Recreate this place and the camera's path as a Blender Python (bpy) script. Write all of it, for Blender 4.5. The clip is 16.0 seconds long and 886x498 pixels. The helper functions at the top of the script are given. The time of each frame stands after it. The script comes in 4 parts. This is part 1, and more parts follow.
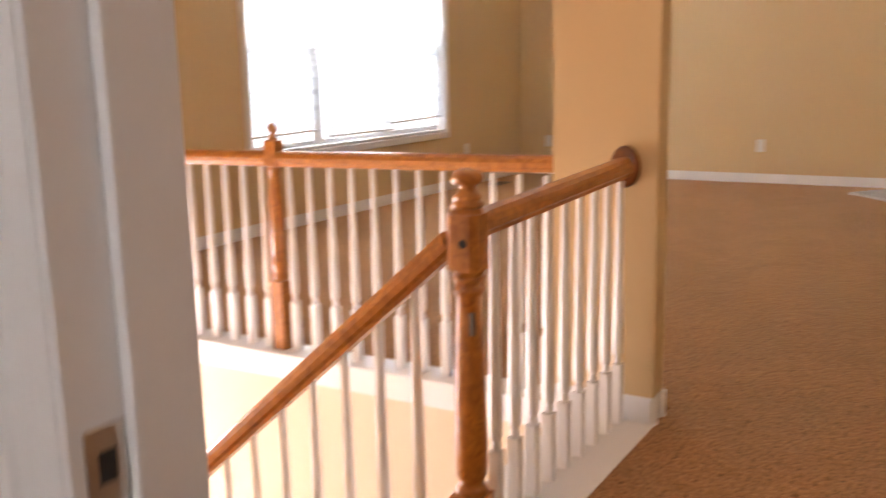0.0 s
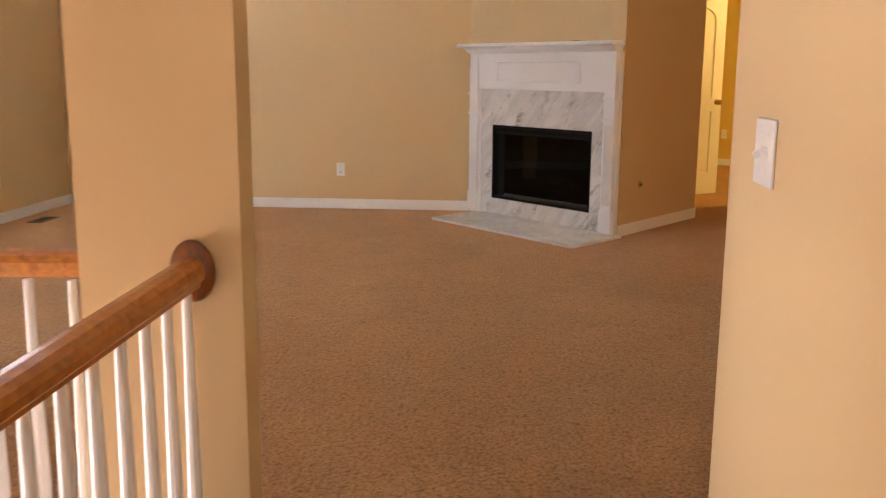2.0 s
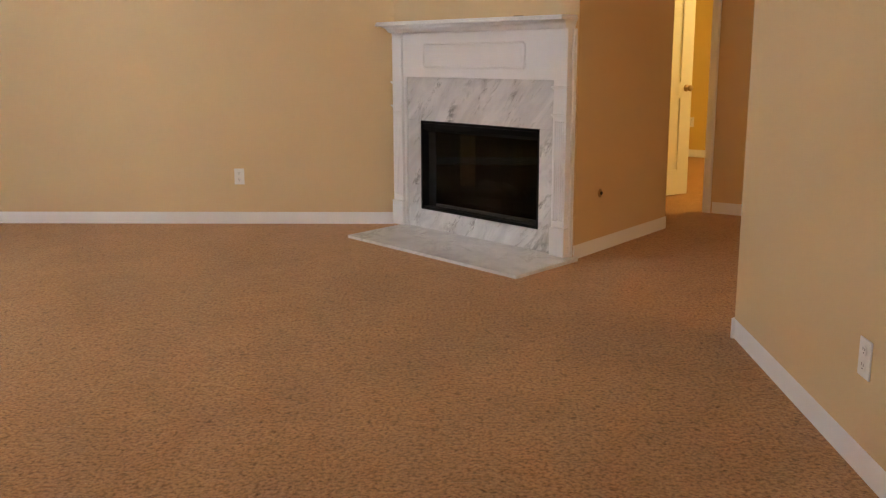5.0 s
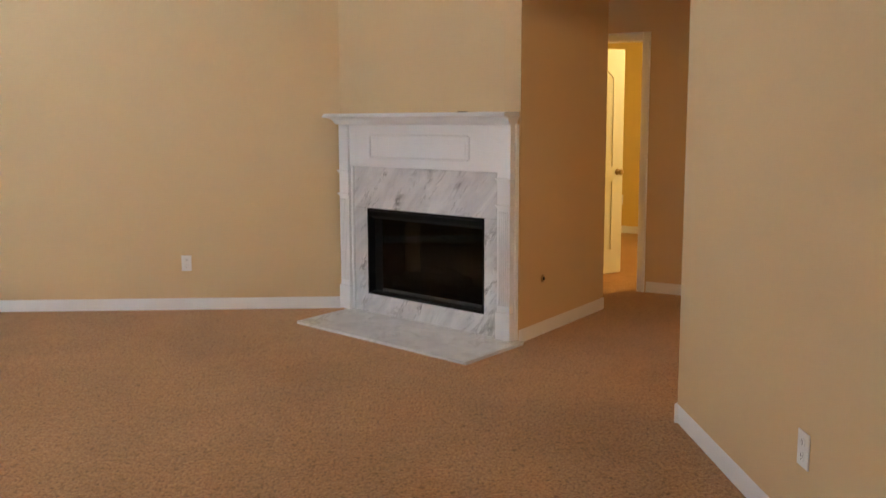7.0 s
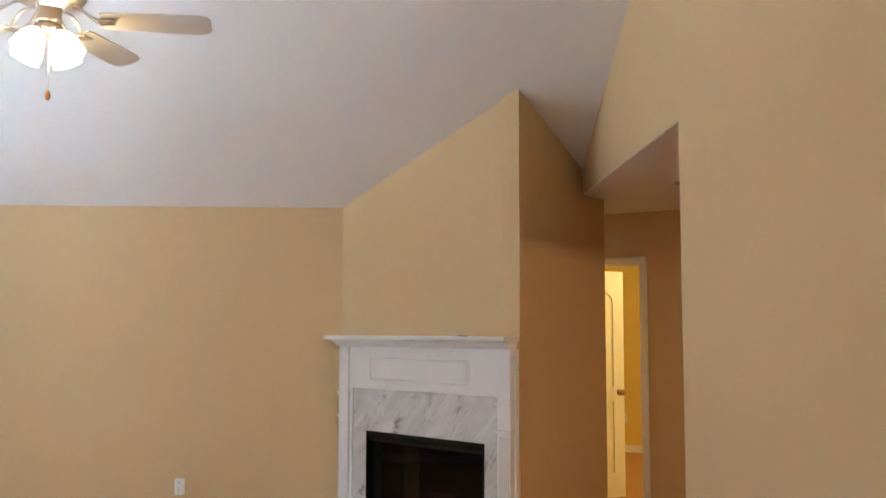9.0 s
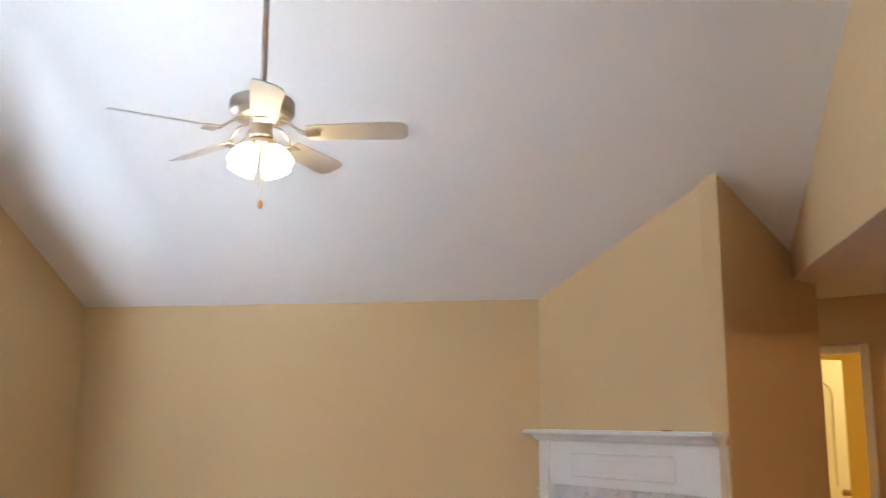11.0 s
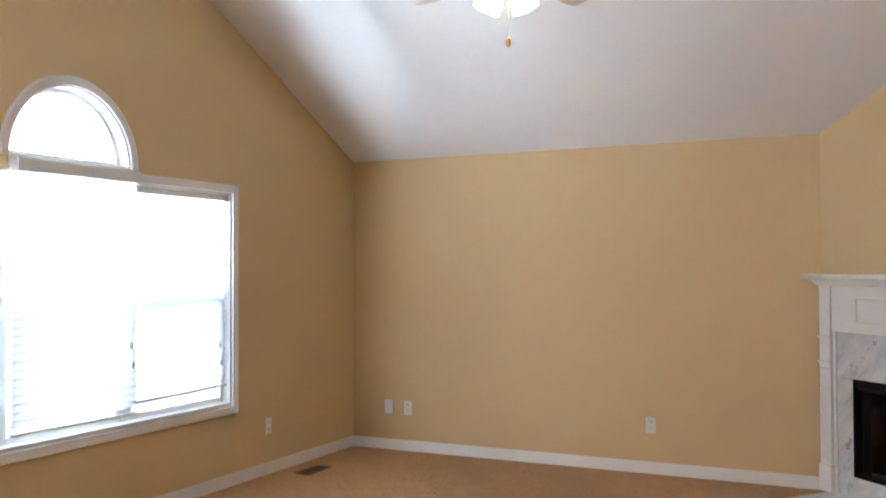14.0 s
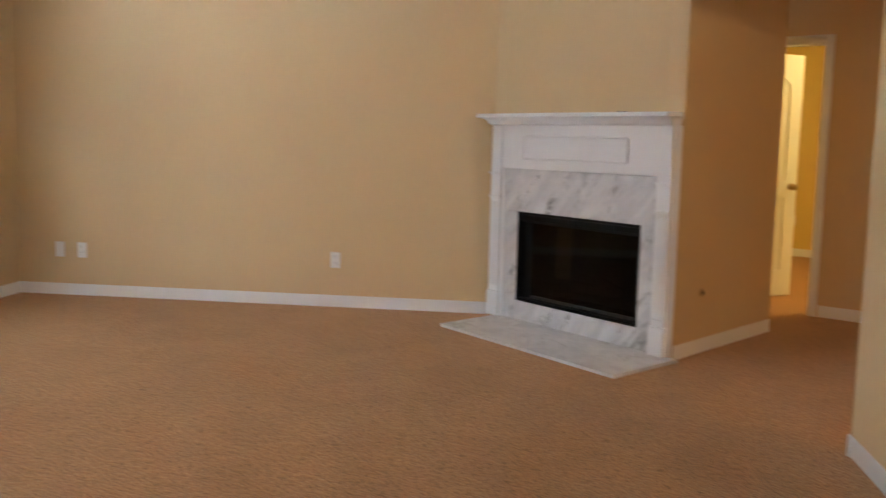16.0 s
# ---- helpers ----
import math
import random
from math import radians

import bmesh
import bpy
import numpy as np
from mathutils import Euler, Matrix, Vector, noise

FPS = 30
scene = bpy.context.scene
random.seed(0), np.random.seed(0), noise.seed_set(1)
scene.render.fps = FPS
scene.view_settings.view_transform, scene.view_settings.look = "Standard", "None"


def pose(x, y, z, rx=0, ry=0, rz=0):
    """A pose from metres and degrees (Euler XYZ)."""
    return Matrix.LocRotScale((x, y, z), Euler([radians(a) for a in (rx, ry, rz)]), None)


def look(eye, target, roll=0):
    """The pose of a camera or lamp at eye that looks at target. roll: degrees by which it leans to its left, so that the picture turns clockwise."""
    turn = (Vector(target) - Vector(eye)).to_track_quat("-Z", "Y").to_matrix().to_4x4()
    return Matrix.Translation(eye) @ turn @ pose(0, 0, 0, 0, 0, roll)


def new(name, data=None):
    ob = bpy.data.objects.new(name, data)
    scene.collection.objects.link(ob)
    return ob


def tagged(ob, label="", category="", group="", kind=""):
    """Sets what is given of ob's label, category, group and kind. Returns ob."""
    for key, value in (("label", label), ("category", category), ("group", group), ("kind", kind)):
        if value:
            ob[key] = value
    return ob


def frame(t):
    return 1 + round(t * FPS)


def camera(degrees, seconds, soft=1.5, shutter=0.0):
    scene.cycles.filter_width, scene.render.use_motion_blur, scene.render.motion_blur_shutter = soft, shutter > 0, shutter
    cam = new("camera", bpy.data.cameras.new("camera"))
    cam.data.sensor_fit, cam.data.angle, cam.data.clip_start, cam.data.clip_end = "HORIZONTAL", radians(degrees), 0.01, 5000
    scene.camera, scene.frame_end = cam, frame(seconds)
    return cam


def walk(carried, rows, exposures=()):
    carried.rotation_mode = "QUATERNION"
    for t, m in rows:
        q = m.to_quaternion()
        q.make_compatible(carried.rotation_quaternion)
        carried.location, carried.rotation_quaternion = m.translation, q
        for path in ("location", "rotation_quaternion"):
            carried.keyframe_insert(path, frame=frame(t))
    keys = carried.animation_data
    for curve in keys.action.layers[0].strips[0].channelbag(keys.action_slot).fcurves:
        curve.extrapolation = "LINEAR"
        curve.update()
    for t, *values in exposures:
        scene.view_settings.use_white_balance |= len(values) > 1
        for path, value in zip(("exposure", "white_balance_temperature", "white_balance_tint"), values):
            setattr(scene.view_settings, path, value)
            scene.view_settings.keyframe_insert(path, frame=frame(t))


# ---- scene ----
cam = camera(51.2, 16.0, soft=1.3, shutter=0.5)
PATH = [
    (0, (0.705, -3.970, 1.142), (-0.294, -2.280, 0.759), -1.2),
    (0.3, (0.609, -3.899, 1.188), (-0.181, -2.099, 0.824), -1.5),
    (0.5, (0.561, -3.807, 1.177), (-0.105, -1.954, 0.827), -1.9),
    (0.8, (0.493, -3.637, 1.167), (-0.004, -1.732, 0.819), -1.8),
    (1, (0.476, -3.557, 1.196), (0.065, -1.633, 0.835), -1.8),
    (1.5, (0.444, -3.310, 1.208), (0.199, -1.360, 0.838), -0.9),
    (2, (0.396, -3.029, 1.241), (0.245, -1.071, 0.861), 0.4),
    (2.5, (0.394, -2.779, 1.240), (0.285, -0.820, 0.853), -0.0),
    (3, (0.448, -2.507, 1.268), (0.352, -0.551, 0.862), -0.2),
    (3.2, (0.459, -2.36, 1.243), (0.371, -0.403, 0.838), 0.3),
    (5.3, (0.580, -1.570, 1.250), (0.523, 0.386, 0.835), -0.5),
    (5.5, (0.570, -1.570, 1.270), (0.528, 0.388, 0.864), -0.5),
    (6, (0.490, -1.650, 1.360), (0.507, 0.311, 0.968), -0.5),
    (6.5, (0.440, -1.710, 1.410), (0.505, 0.257, 1.054), -0.5),
    (7, (0.450, -1.740, 1.410), (0.538, 0.239, 1.135), -0.2),
    (7.5, (0.435, -1.800, 1.440), (0.544, 0.189, 1.266), -0.4),
    (8, (0.400, -1.860, 1.480), (0.526, 0.135, 1.431), 0.1),
    (8.2, (0.420, -1.840, 1.487), (0.541, 0.156, 1.487), 0.1),
    (10.3, (0.490, -1.740, 1.530), (0.362, 0.226, 1.873), 0.3),
    (10.5, (0.485, -1.740, 1.530), (0.300, 0.220, 1.883), 0.3),
    (11, (0.475, -1.745, 1.535), (0.138, 0.193, 1.896), 0.2),
    (11.5, (0.460, -1.730, 1.540), (-0.019, 0.178, 1.900), 0.1),
    (12, (0.470, -1.700, 1.545), (-0.166, 0.165, 1.887), -0.2),
    (12.5, (0.480, -1.660, 1.550), (-0.300, 0.156, 1.860), -0.2),
    (13, (0.490, -1.610, 1.550), (-0.382, 0.173, 1.797), -0.1),
    (13.5, (0.485, -1.600, 1.545), (-0.421, 0.177, 1.694), -0.4),
    (14, (0.450, -1.580, 1.510), (-0.427, 0.217, 1.552), -0.2),
    (14.5, (0.420, -1.570, 1.475), (-0.377, 0.263, 1.412), 0.2),
    (15, (0.420, -1.530, 1.450), (-0.246, 0.350, 1.298), 0.8),
    (15.5, (0.400, -1.520, 1.400), (-0.060, 0.415, 1.188), 1.0),
    (16, (0.500, -1.525, 1.280), (0.249, 0.445, 1.043), 1.3),
]
EXPOSURES = [(0.0, 0.0, 7300, 21), (1.0, 0.0, 7250, 20), (3.0, -0.04, 7000, 18), (6.0, -0.1, 6500, 12), (7.0, -0.1, 6250, 11), (8.0, -0.07, 6150, 10), (10.5, -0.12, 6100, 10), (13.5, -0.12, 6150, 10), (14.5, -0.13, 6050, 9), (15.0, -0.13, 5980, 9), (15.5, -0.08, 5900, 9), (16.0, -0.14, 6150, 11)]
walk(cam, [(t, look(eye, target, roll)) for t, eye, target, roll in PATH], exposures=EXPOSURES)

# ---- plan, in metres ----
FAR_Y, WIN_X, RIGHT_X = 5.2, -3.713, 1.735
EAVE, SLOPE, RIDGE_Y, NEAR_Y = 2.423, 0.498, 1.95, -1.21
LOW, SOFFIT = 2.46, 2.474
RIGHT_END = 2.41
AC, AR = 2.19, 0.435                                # centre and radius of the arched light
TH, PH = radians(45.8), radians(53.9)
E1 = Vector((math.cos(TH), -math.sin(TH), 0))      # along the fireplace
N1 = Vector((-math.sin(TH), -math.cos(TH), 0))     # out of the fireplace
E2 = Vector((math.cos(PH), math.sin(PH), 0))       # along the return wall
CHW, RETL = 1.701, 1.303
CH0 = Vector((0, FAR_Y, 0))
CH1 = CH0 + E1 * CHW
CH2 = CH1 + E2 * RETL
D0 = Vector((2.455, 5.70, 0))                       # outer edge of the far door's casing
DA, DB = Vector((0.834, -0.552, 0)), Vector((0.552, 0.834, 0))


def vault(y):
    return EAVE + SLOPE * (FAR_Y - y) if y > RIDGE_Y else EAVE + SLOPE * (FAR_Y - 2 * RIDGE_Y + y)


# ---- world and lights ----
world = bpy.data.worlds.new("sky")
scene.world = world
world.use_nodes = True
wn = world.node_tree.nodes
sky = wn.new("ShaderNodeTexSky")
sky.sky_type, sky.sun_disc, sky.sun_elevation, sky.sun_rotation = "NISHITA", False, radians(40), radians(150)
wn["Background"].inputs["Strength"].default_value = 0.15
world.node_tree.links.new(sky.outputs[0], wn["Background"].inputs["Color"])


def area_lamp(name, eye, target, sx, sy, power, colour):
    d = bpy.data.lights.new(name, "AREA")
    d.shape, d.size, d.size_y, d.energy, d.color = "RECTANGLE", sx, sy, power, colour
    ob = new(name, d)
    ob.matrix_world = look(eye, target)
    return ob


DAY = (0.78, 0.905, 1.0)
area_lamp("window_daylight", (WIN_X - 0.14, 2.26, 1.70), (0, 2.26, 1.70), 2.60, 0.66, 810, DAY)
area_lamp("arch_daylight", (WIN_X - 0.25, AC, 2.32), (0, AC, 2.10), 0.80, 0.40, 20, DAY)
area_lamp("ground_bounce_daylight", (WIN_X - 0.62, 2.26, 0.05), (-3.3, 2.3, 2.6), 3.2, 1.0, 500, (0.60, 0.81, 1.0))
area_lamp("entry_daylight", (WIN_X - 0.25, -1.9, -0.75), (0, -1.9, -0.9), 1.6, 1.7, 195, (0.97, 0.93, 0.98))
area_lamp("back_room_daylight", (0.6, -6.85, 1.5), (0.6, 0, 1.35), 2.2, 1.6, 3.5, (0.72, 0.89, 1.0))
# added fill that lifts the post and landing; the passage has no window
area_lamp("hall_fill", (3.9, -2.45, 1.3), (0, -2.2, 1.2), 1.0, 1.9, 8, (1.0, 0.90, 0.80))


def point_lamp(name, place, power, colour, size):
    d = bpy.data.lights.new(name, "POINT")
    d.energy, d.color, d.shadow_soft_size = power, colour, size
    ob = new(name, d)
    ob.location = place
    return ob


point_lamp("dining_bulb", (4.0, 1.0, 2.085), 88, (1.0, 0.68, 0.36), 0.05)
LAMP2 = D0 + DA * 0.75 + DB * 1.7
point_lamp("bedroom_bulb", (LAMP2.x, LAMP2.y, 2.2), 145, (1.0, 0.74, 0.27), 0.08)


# ---- materials ----
def mat(name, base, rough=0.6, vary=0.08, scale=3.0, grain=60.0, bump=0.1, metal=0.0, emit=None, strength=0.0, depth=0.002, spec=0.5):
    m = bpy.data.materials.new(name)
    m.use_nodes = True
    nt = m.node_tree
    b = nt.nodes["Principled BSDF"]
    b.inputs["Roughness"].default_value, b.inputs["Metallic"].default_value = rough, metal
    b.inputs["Specular IOR Level"].default_value = spec
    co = nt.nodes.new("ShaderNodeTexCoord")
    n1, n2 = nt.nodes.new("ShaderNodeTexNoise"), nt.nodes.new("ShaderNodeTexNoise")
    n1.inputs["Scale"].default_value, n1.inputs["Detail"].default_value = scale, 4
    n2.inputs["Scale"].default_value, n2.inputs["Detail"].default_value = grain, 6
    nt.links.new(co.outputs["Object"], n1.inputs["Vector"])
    nt.links.new(co.outputs["Object"], n2.inputs["Vector"])
    mix = nt.nodes.new("ShaderNodeMix")
    mix.data_type = "RGBA"
    mix.inputs[6].default_value = (*[max(0, c * (1 - vary)) for c in base], 1)
    mix.inputs[7].default_value = (*[min(1, c * (1 + vary)) for c in base], 1)
    add = nt.nodes.new("ShaderNodeMath")
    add.operation = "MULTIPLY_ADD"
    add.inputs[1].default_value, add.inputs[2].default_value = 0.5, 0.0
    summ = nt.nodes.new("ShaderNodeMath")
    summ.operation = "ADD"
    nt.links.new(n1.outputs["Fac"], summ.inputs[0])
    nt.links.new(n2.outputs["Fac"], summ.inputs[1])
    nt.links.new(summ.outputs[0], add.inputs[0])
    nt.links.new(add.outputs[0], mix.inputs[0])
    nt.links.new(mix.outputs[2], b.inputs["Base Color"])
    if bump:
        bp = nt.nodes.new("ShaderNodeBump")
        bp.inputs["Strength"].default_value, bp.inputs["Distance"].default_value = bump, depth
        nt.links.new(n2.outputs["Fac"], bp.inputs["Height"])
        nt.links.new(bp.outputs[0], b.inputs["Normal"])
    if emit:
        b.inputs["Emission Color"].default_value = (*emit, 1)
        b.inputs["Emission Strength"].default_value = strength
    return m


WALL = mat("tan_wall_paint", (0.655, 0.476, 0.262), 0.72, 0.035, 1.3, 160, 0.25, depth=0.0012, spec=0.25)
YELLOW = mat("golden_wall_paint", (0.68, 0.49, 0.13), 0.7, 0.04, 1.3, 160, 0.2, depth=0.001)
CREAM = mat("cream_wall_paint", (0.76, 0.63, 0.47), 0.7, 0.04, 1.5, 150, 0.2, depth=0.001)
CEIL = mat("white_ceiling_paint", (0.80, 0.78, 0.76), 0.85, 0.03, 2.0, 220, 0.5, depth=0.002, spec=0.2)
TRIM = mat("white_gloss_trim", (0.86, 0.865, 0.87), 0.38, 0.03, 5, 90, 0.08, depth=0.0006)
PLATE = mat("white_plastic_plate", (0.80, 0.79, 0.77), 0.35, 0.02, 20, 200, 0.03, depth=0.0003)
DARK = mat("black_slot", (0.01, 0.01, 0.01), 0.5, 0.1, 20, 100, 0)
BLACK = mat("black_firebox_metal", (0.007, 0.007, 0.008), 0.6, 0.3, 6, 80, 0.15, spec=0.15)
BRICKM = mat("sooty_firebox_panel", (0.012, 0.010, 0.009), 0.85, 0.5, 6, 40, 0.4)
LOG = mat("charred_ceramic_log", (0.035, 0.026, 0.020), 0.9, 0.7, 10, 50, 0.8, depth=0.006)
NICKEL = mat("brushed_nickel", (0.56, 0.51, 0.45), 0.34, 0.06, 8, 180, 0.08, metal=1.0, depth=0.0004)
NICKEL_DARK = mat("dull_dark_steel", (0.10, 0.10, 0.10), 0.35, 0.2, 12, 100, 0.05, metal=1.0)
BRASS = mat("aged_brass", (0.42, 0.30, 0.15), 0.35, 0.15, 12, 100, 0.05, metal=1.0)
BLADE = mat("white_fan_blade", (0.72, 0.68, 0.62), 0.5, 0.03, 6, 120, 0.04)
SHADE = mat("lit_frosted_glass", (0.9, 0.86, 0.8), 0.3, 0.02, 5, 60, 0, emit=(1.0, 0.76, 0.44), strength=20.0)
BLIND = mat("white_blind_slat", (0.82, 0.82, 0.82), 0.5, 0.03, 8, 120, 0.03)
bt = BLIND.node_tree
tr, mx = bt.nodes.new("ShaderNodeBsdfTranslucent"), bt.nodes.new("ShaderNodeMixShader")
tr.inputs["Color"].default_value, mx.inputs[0].default_value = (0.88, 0.89, 0.90, 1), 0.7
bt.links.new(bt.nodes["Principled BSDF"].outputs[0], mx.inputs[1])
bt.links.new(tr.outputs[0], mx.inputs[2])
bt.links.new(mx.outputs[0], bt.nodes["Material Output"].inputs["Surface"])
TASSEL = mat("grey_plastic_tassel", (0.50, 0.50, 0.51), 0.4, 0.05, 20, 100, 0)
VENT = mat("brown_metal_register", (0.075, 0.045, 0.026), 0.5, 0.2, 20, 100, 0.1)
DOORP = mat("white_door_paint", (0.80, 0.79, 0.76), 0.42, 0.03, 5, 90, 0.1, depth=0.0006)


def oak_material(name, low, high):
    m = mat(name, (0.40, 0.15, 0.038), 0.34, 0.1, 4, 60, 0.1, depth=0.0008)
    nt = m.node_tree
    b = nt.nodes["Principled BSDF"]
    co = nt.nodes["Texture Coordinate"]
    mp = nt.nodes.new("ShaderNodeMapping")
    mp.inputs["Scale"].default_value = (9, 9, 9)
    wv = nt.nodes.new("ShaderNodeTexNoise")
    wv.inputs["Scale"].default_value, wv.inputs["Detail"].default_value, wv.inputs["Distortion"].default_value = 2.0, 5, 2.4
    rp = nt.nodes.new("ShaderNodeValToRGB")
    rp.color_ramp.elements[0].position, rp.color_ramp.elements[0].color = 0.30, low
    rp.color_ramp.elements[1].position, rp.color_ramp.elements[1].color = 0.70, high
    nt.links.new(co.outputs["Object"], mp.inputs["Vector"])
    nt.links.new(mp.outputs[0], wv.inputs["Vector"])
    nt.links.new(wv.outputs["Fac"], rp.inputs[0])
    nt.links.new(rp.outputs[0], b.inputs["Base Color"])
    b.inputs["Coat Weight"].default_value, b.inputs["Coat Roughness"].default_value = 0.5, 0.15
    return m


def marble_material(name, cloud, vein, rough):
    """White stone with soft grey clouds and thin broken veins that rise to the right."""
    m = mat(name, (0.72, 0.72, 0.73), rough, 0.05, 5, 40, 0)
    nt = m.node_tree
    b = nt.nodes["Principled BSDF"]
    co = nt.nodes["Texture Coordinate"]
    turn, mp = nt.nodes.new("ShaderNodeMapping"), nt.nodes.new("ShaderNodeMapping")
    turn.inputs["Rotation"].default_value = (0, radians(47), radians(12))
    mp.inputs["Scale"].default_value = (0.8, 1.2, 2.6)
    nt.links.new(co.outputs["Object"], turn.inputs["Vector"])
    nt.links.new(turn.outputs[0], mp.inputs["Vector"])

    def noise_node(scale, detail, twist, rough_):
        n = nt.nodes.new("ShaderNodeTexNoise")
        n.inputs["Scale"].default_value, n.inputs["Detail"].default_value = scale, detail
        n.inputs["Distortion"].default_value, n.inputs["Roughness"].default_value = twist, rough_
        nt.links.new(mp.outputs[0], n.inputs["Vector"])
        return n.outputs["Fac"]

    def calc(op, x, y):
        n = nt.nodes.new("ShaderNodeMath")
        n.operation = op
        n.use_clamp = op == "MULTIPLY"
        for i, v in enumerate((x, y)):
            if isinstance(v, float):
                n.inputs[i].default_value = v
            else:
                nt.links.new(v, n.inputs[i])
        return n.outputs[0]

    def ramp(source, p0, c0, p1, c1):
        r = nt.nodes.new("ShaderNodeValToRGB")
        r.color_ramp.elements[0].position, r.color_ramp.elements[0].color = p0, (*c0, 1)
        r.color_ramp.elements[1].position, r.color_ramp.elements[1].color = p1, (*c1, 1)
        nt.links.new(source, r.inputs[0])
        return r.outputs[0]
    white = (0.80, 0.80, 0.80)
    clouds = ramp(noise_node(2.6, 6, 0.7, 0.62), 0.36, (cloud, cloud, cloud * 1.02), 0.60, white)
    colour = clouds
    for scale, width, low, high in ((1.5, 0.020, 0.48, 0.66), (3.4, 0.014, 0.52, 0.70)):
        ridge = calc("ABSOLUTE", calc("SUBTRACT", noise_node(scale, 8, 1.1, 0.66), 0.5), 0.0)
        line = ramp(ridge, 0.0, (1, 1, 1), width * 1.8, (0, 0, 0))
        patch = ramp(noise_node(scale * 1.3 + 0.7, 3, 0.3, 0.5), low, (0, 0, 0), high, (1, 1, 1))
        mixer = nt.nodes.new("ShaderNodeMix")
        mixer.data_type = "RGBA"
        nt.links.new(calc("MULTIPLY", line, patch), mixer.inputs[0])
        nt.links.new(colour, mixer.inputs[6])
        mixer.inputs[7].default_value = (vein, vein * 0.99, vein * 0.98, 1)
        colour = mixer.outputs[2]
    nt.links.new(colour, b.inputs["Base Color"])
    return m


def carpet_material():
    m = mat("brown_pile_carpet", (0.29, 0.165, 0.085), 0.95, 0.18, 2.2, 120, 0.0, spec=0.08)
    nt = m.node_tree
    b = nt.nodes["Principled BSDF"]
    co = nt.nodes["Texture Coordinate"]

    def noise_node(scale, detail, rough, twist=0.0):
        n = nt.nodes.new("ShaderNodeTexNoise")
        n.inputs["Scale"].default_value, n.inputs["Detail"].default_value = scale, detail
        n.inputs["Roughness"].default_value, n.inputs["Distortion"].default_value = rough, twist
        nt.links.new(co.outputs["Object"], n.inputs["Vector"])
        return n

    def ramp(source, p0, c0, p1, c1):
        r = nt.nodes.new("ShaderNodeValToRGB")
        r.color_ramp.elements[0].position, r.color_ramp.elements[0].color = p0, (*c0, 1)
        r.color_ramp.elements[1].position, r.color_ramp.elements[1].color = p1, (*c1, 1)
        nt.links.new(source, r.inputs[0])
        return r

    def times(x, y):
        mul = nt.nodes.new("ShaderNodeMix")
        mul.data_type, mul.blend_type = "RGBA", "MULTIPLY"
        mul.inputs[0].default_value = 1.0
        nt.links.new(x, mul.inputs[6])
        nt.links.new(y, mul.inputs[7])
        return mul.outputs[2]
    tread, clump, tuft, yarn = noise_node(1.7, 5, 0.6, 1.2), noise_node(24, 4, 0.6, 0.5), noise_node(72, 2, 0.5), noise_node(210, 2, 0.5)
    pit = noise_node(34, 2, 0.5, 0.3)
    grain = ramp(tuft.outputs["Fac"], 0.30, (0.205, 0.099, 0.042), 0.57, (0.44, 0.227, 0.099))
    lumps = ramp(clump.outputs["Fac"], 0.34, (0.88, 0.87, 0.86), 0.60, (1.04, 1.04, 1.04))
    marks = ramp(tread.outputs["Fac"], 0.36, (0.90, 0.89, 0.88), 0.64, (1.05, 1.05, 1.05))
    # shade in hollows of the pile, painted as sparse darker spots
    pit_shade = ramp(pit.outputs["Fac"], 0.29, (0.55, 0.53, 0.50), 0.39, (1, 1, 1))
    strands = ramp(yarn.outputs["Fac"], 0.35, (0.84, 0.83, 0.82), 0.60, (1.06, 1.06, 1.06))
    nt.links.new(times(times(times(times(grain.outputs[0], lumps.outputs[0]), marks.outputs[0]), strands.outputs[0]), pit_shade.outputs[0]), b.inputs["Base Color"])
    sm = nt.nodes.new("ShaderNodeMath")
    sm.operation = "MULTIPLY_ADD"
    sm.inputs[1].default_value = 1.6
    nt.links.new(clump.outputs["Fac"], sm.inputs[0])
    nt.links.new(tuft.outputs["Fac"], sm.inputs[2])
    bp = nt.nodes.new("ShaderNodeBump")
    bp.inputs["Strength"].default_value, bp.inputs["Distance"].default_value = 0.5, 0.008
    nt.links.new(sm.outputs[0], bp.inputs["Height"])
    nt.links.new(bp.outputs[0], b.inputs["Normal"])
    b.inputs["Sheen Weight"].default_value, b.inputs["Sheen Roughness"].default_value = 0.35, 0.4
    b.inputs["Sheen Tint"].default_value = (0.9, 0.7, 0.5, 1)
    return m


def glass_material(name, tint, rough):
    m = bpy.data.materials.new(name)
    m.use_nodes = True
    b = m.node_tree.nodes["Principled BSDF"]
    b.inputs["Base Color"].default_value = (*tint, 1)
    b.inputs["Transmission Weight"].default_value, b.inputs["Roughness"].default_value, b.inputs["IOR"].default_value = 1.0, rough, 1.45
    return m


OAK, CARPET = oak_material("honey_oak", (0.32, 0.100, 0.014, 1), (0.56, 0.215, 0.036, 1)), carpet_material()
# the same oak for the rosettes, with their shade put into the colour
SHADED_OAK = oak_material("shaded_oak", (0.12, 0.030, 0.004, 1), (0.24, 0.070, 0.010, 1))
MARBLE, HEARTH = marble_material("white_veined_marble", 0.63, 0.24, 0.24), marble_material("polished_hearth_marble", 0.66, 0.56, 0.09)
GLASS, SMOKED = glass_material("clear_glass", (1, 1, 1), 0.0), glass_material("dark_fire_glass", (0.10, 0.095, 0.095), 0.03)
SMOKED.node_tree.nodes["Principled BSDF"].inputs["IOR"].default_value = 1.3


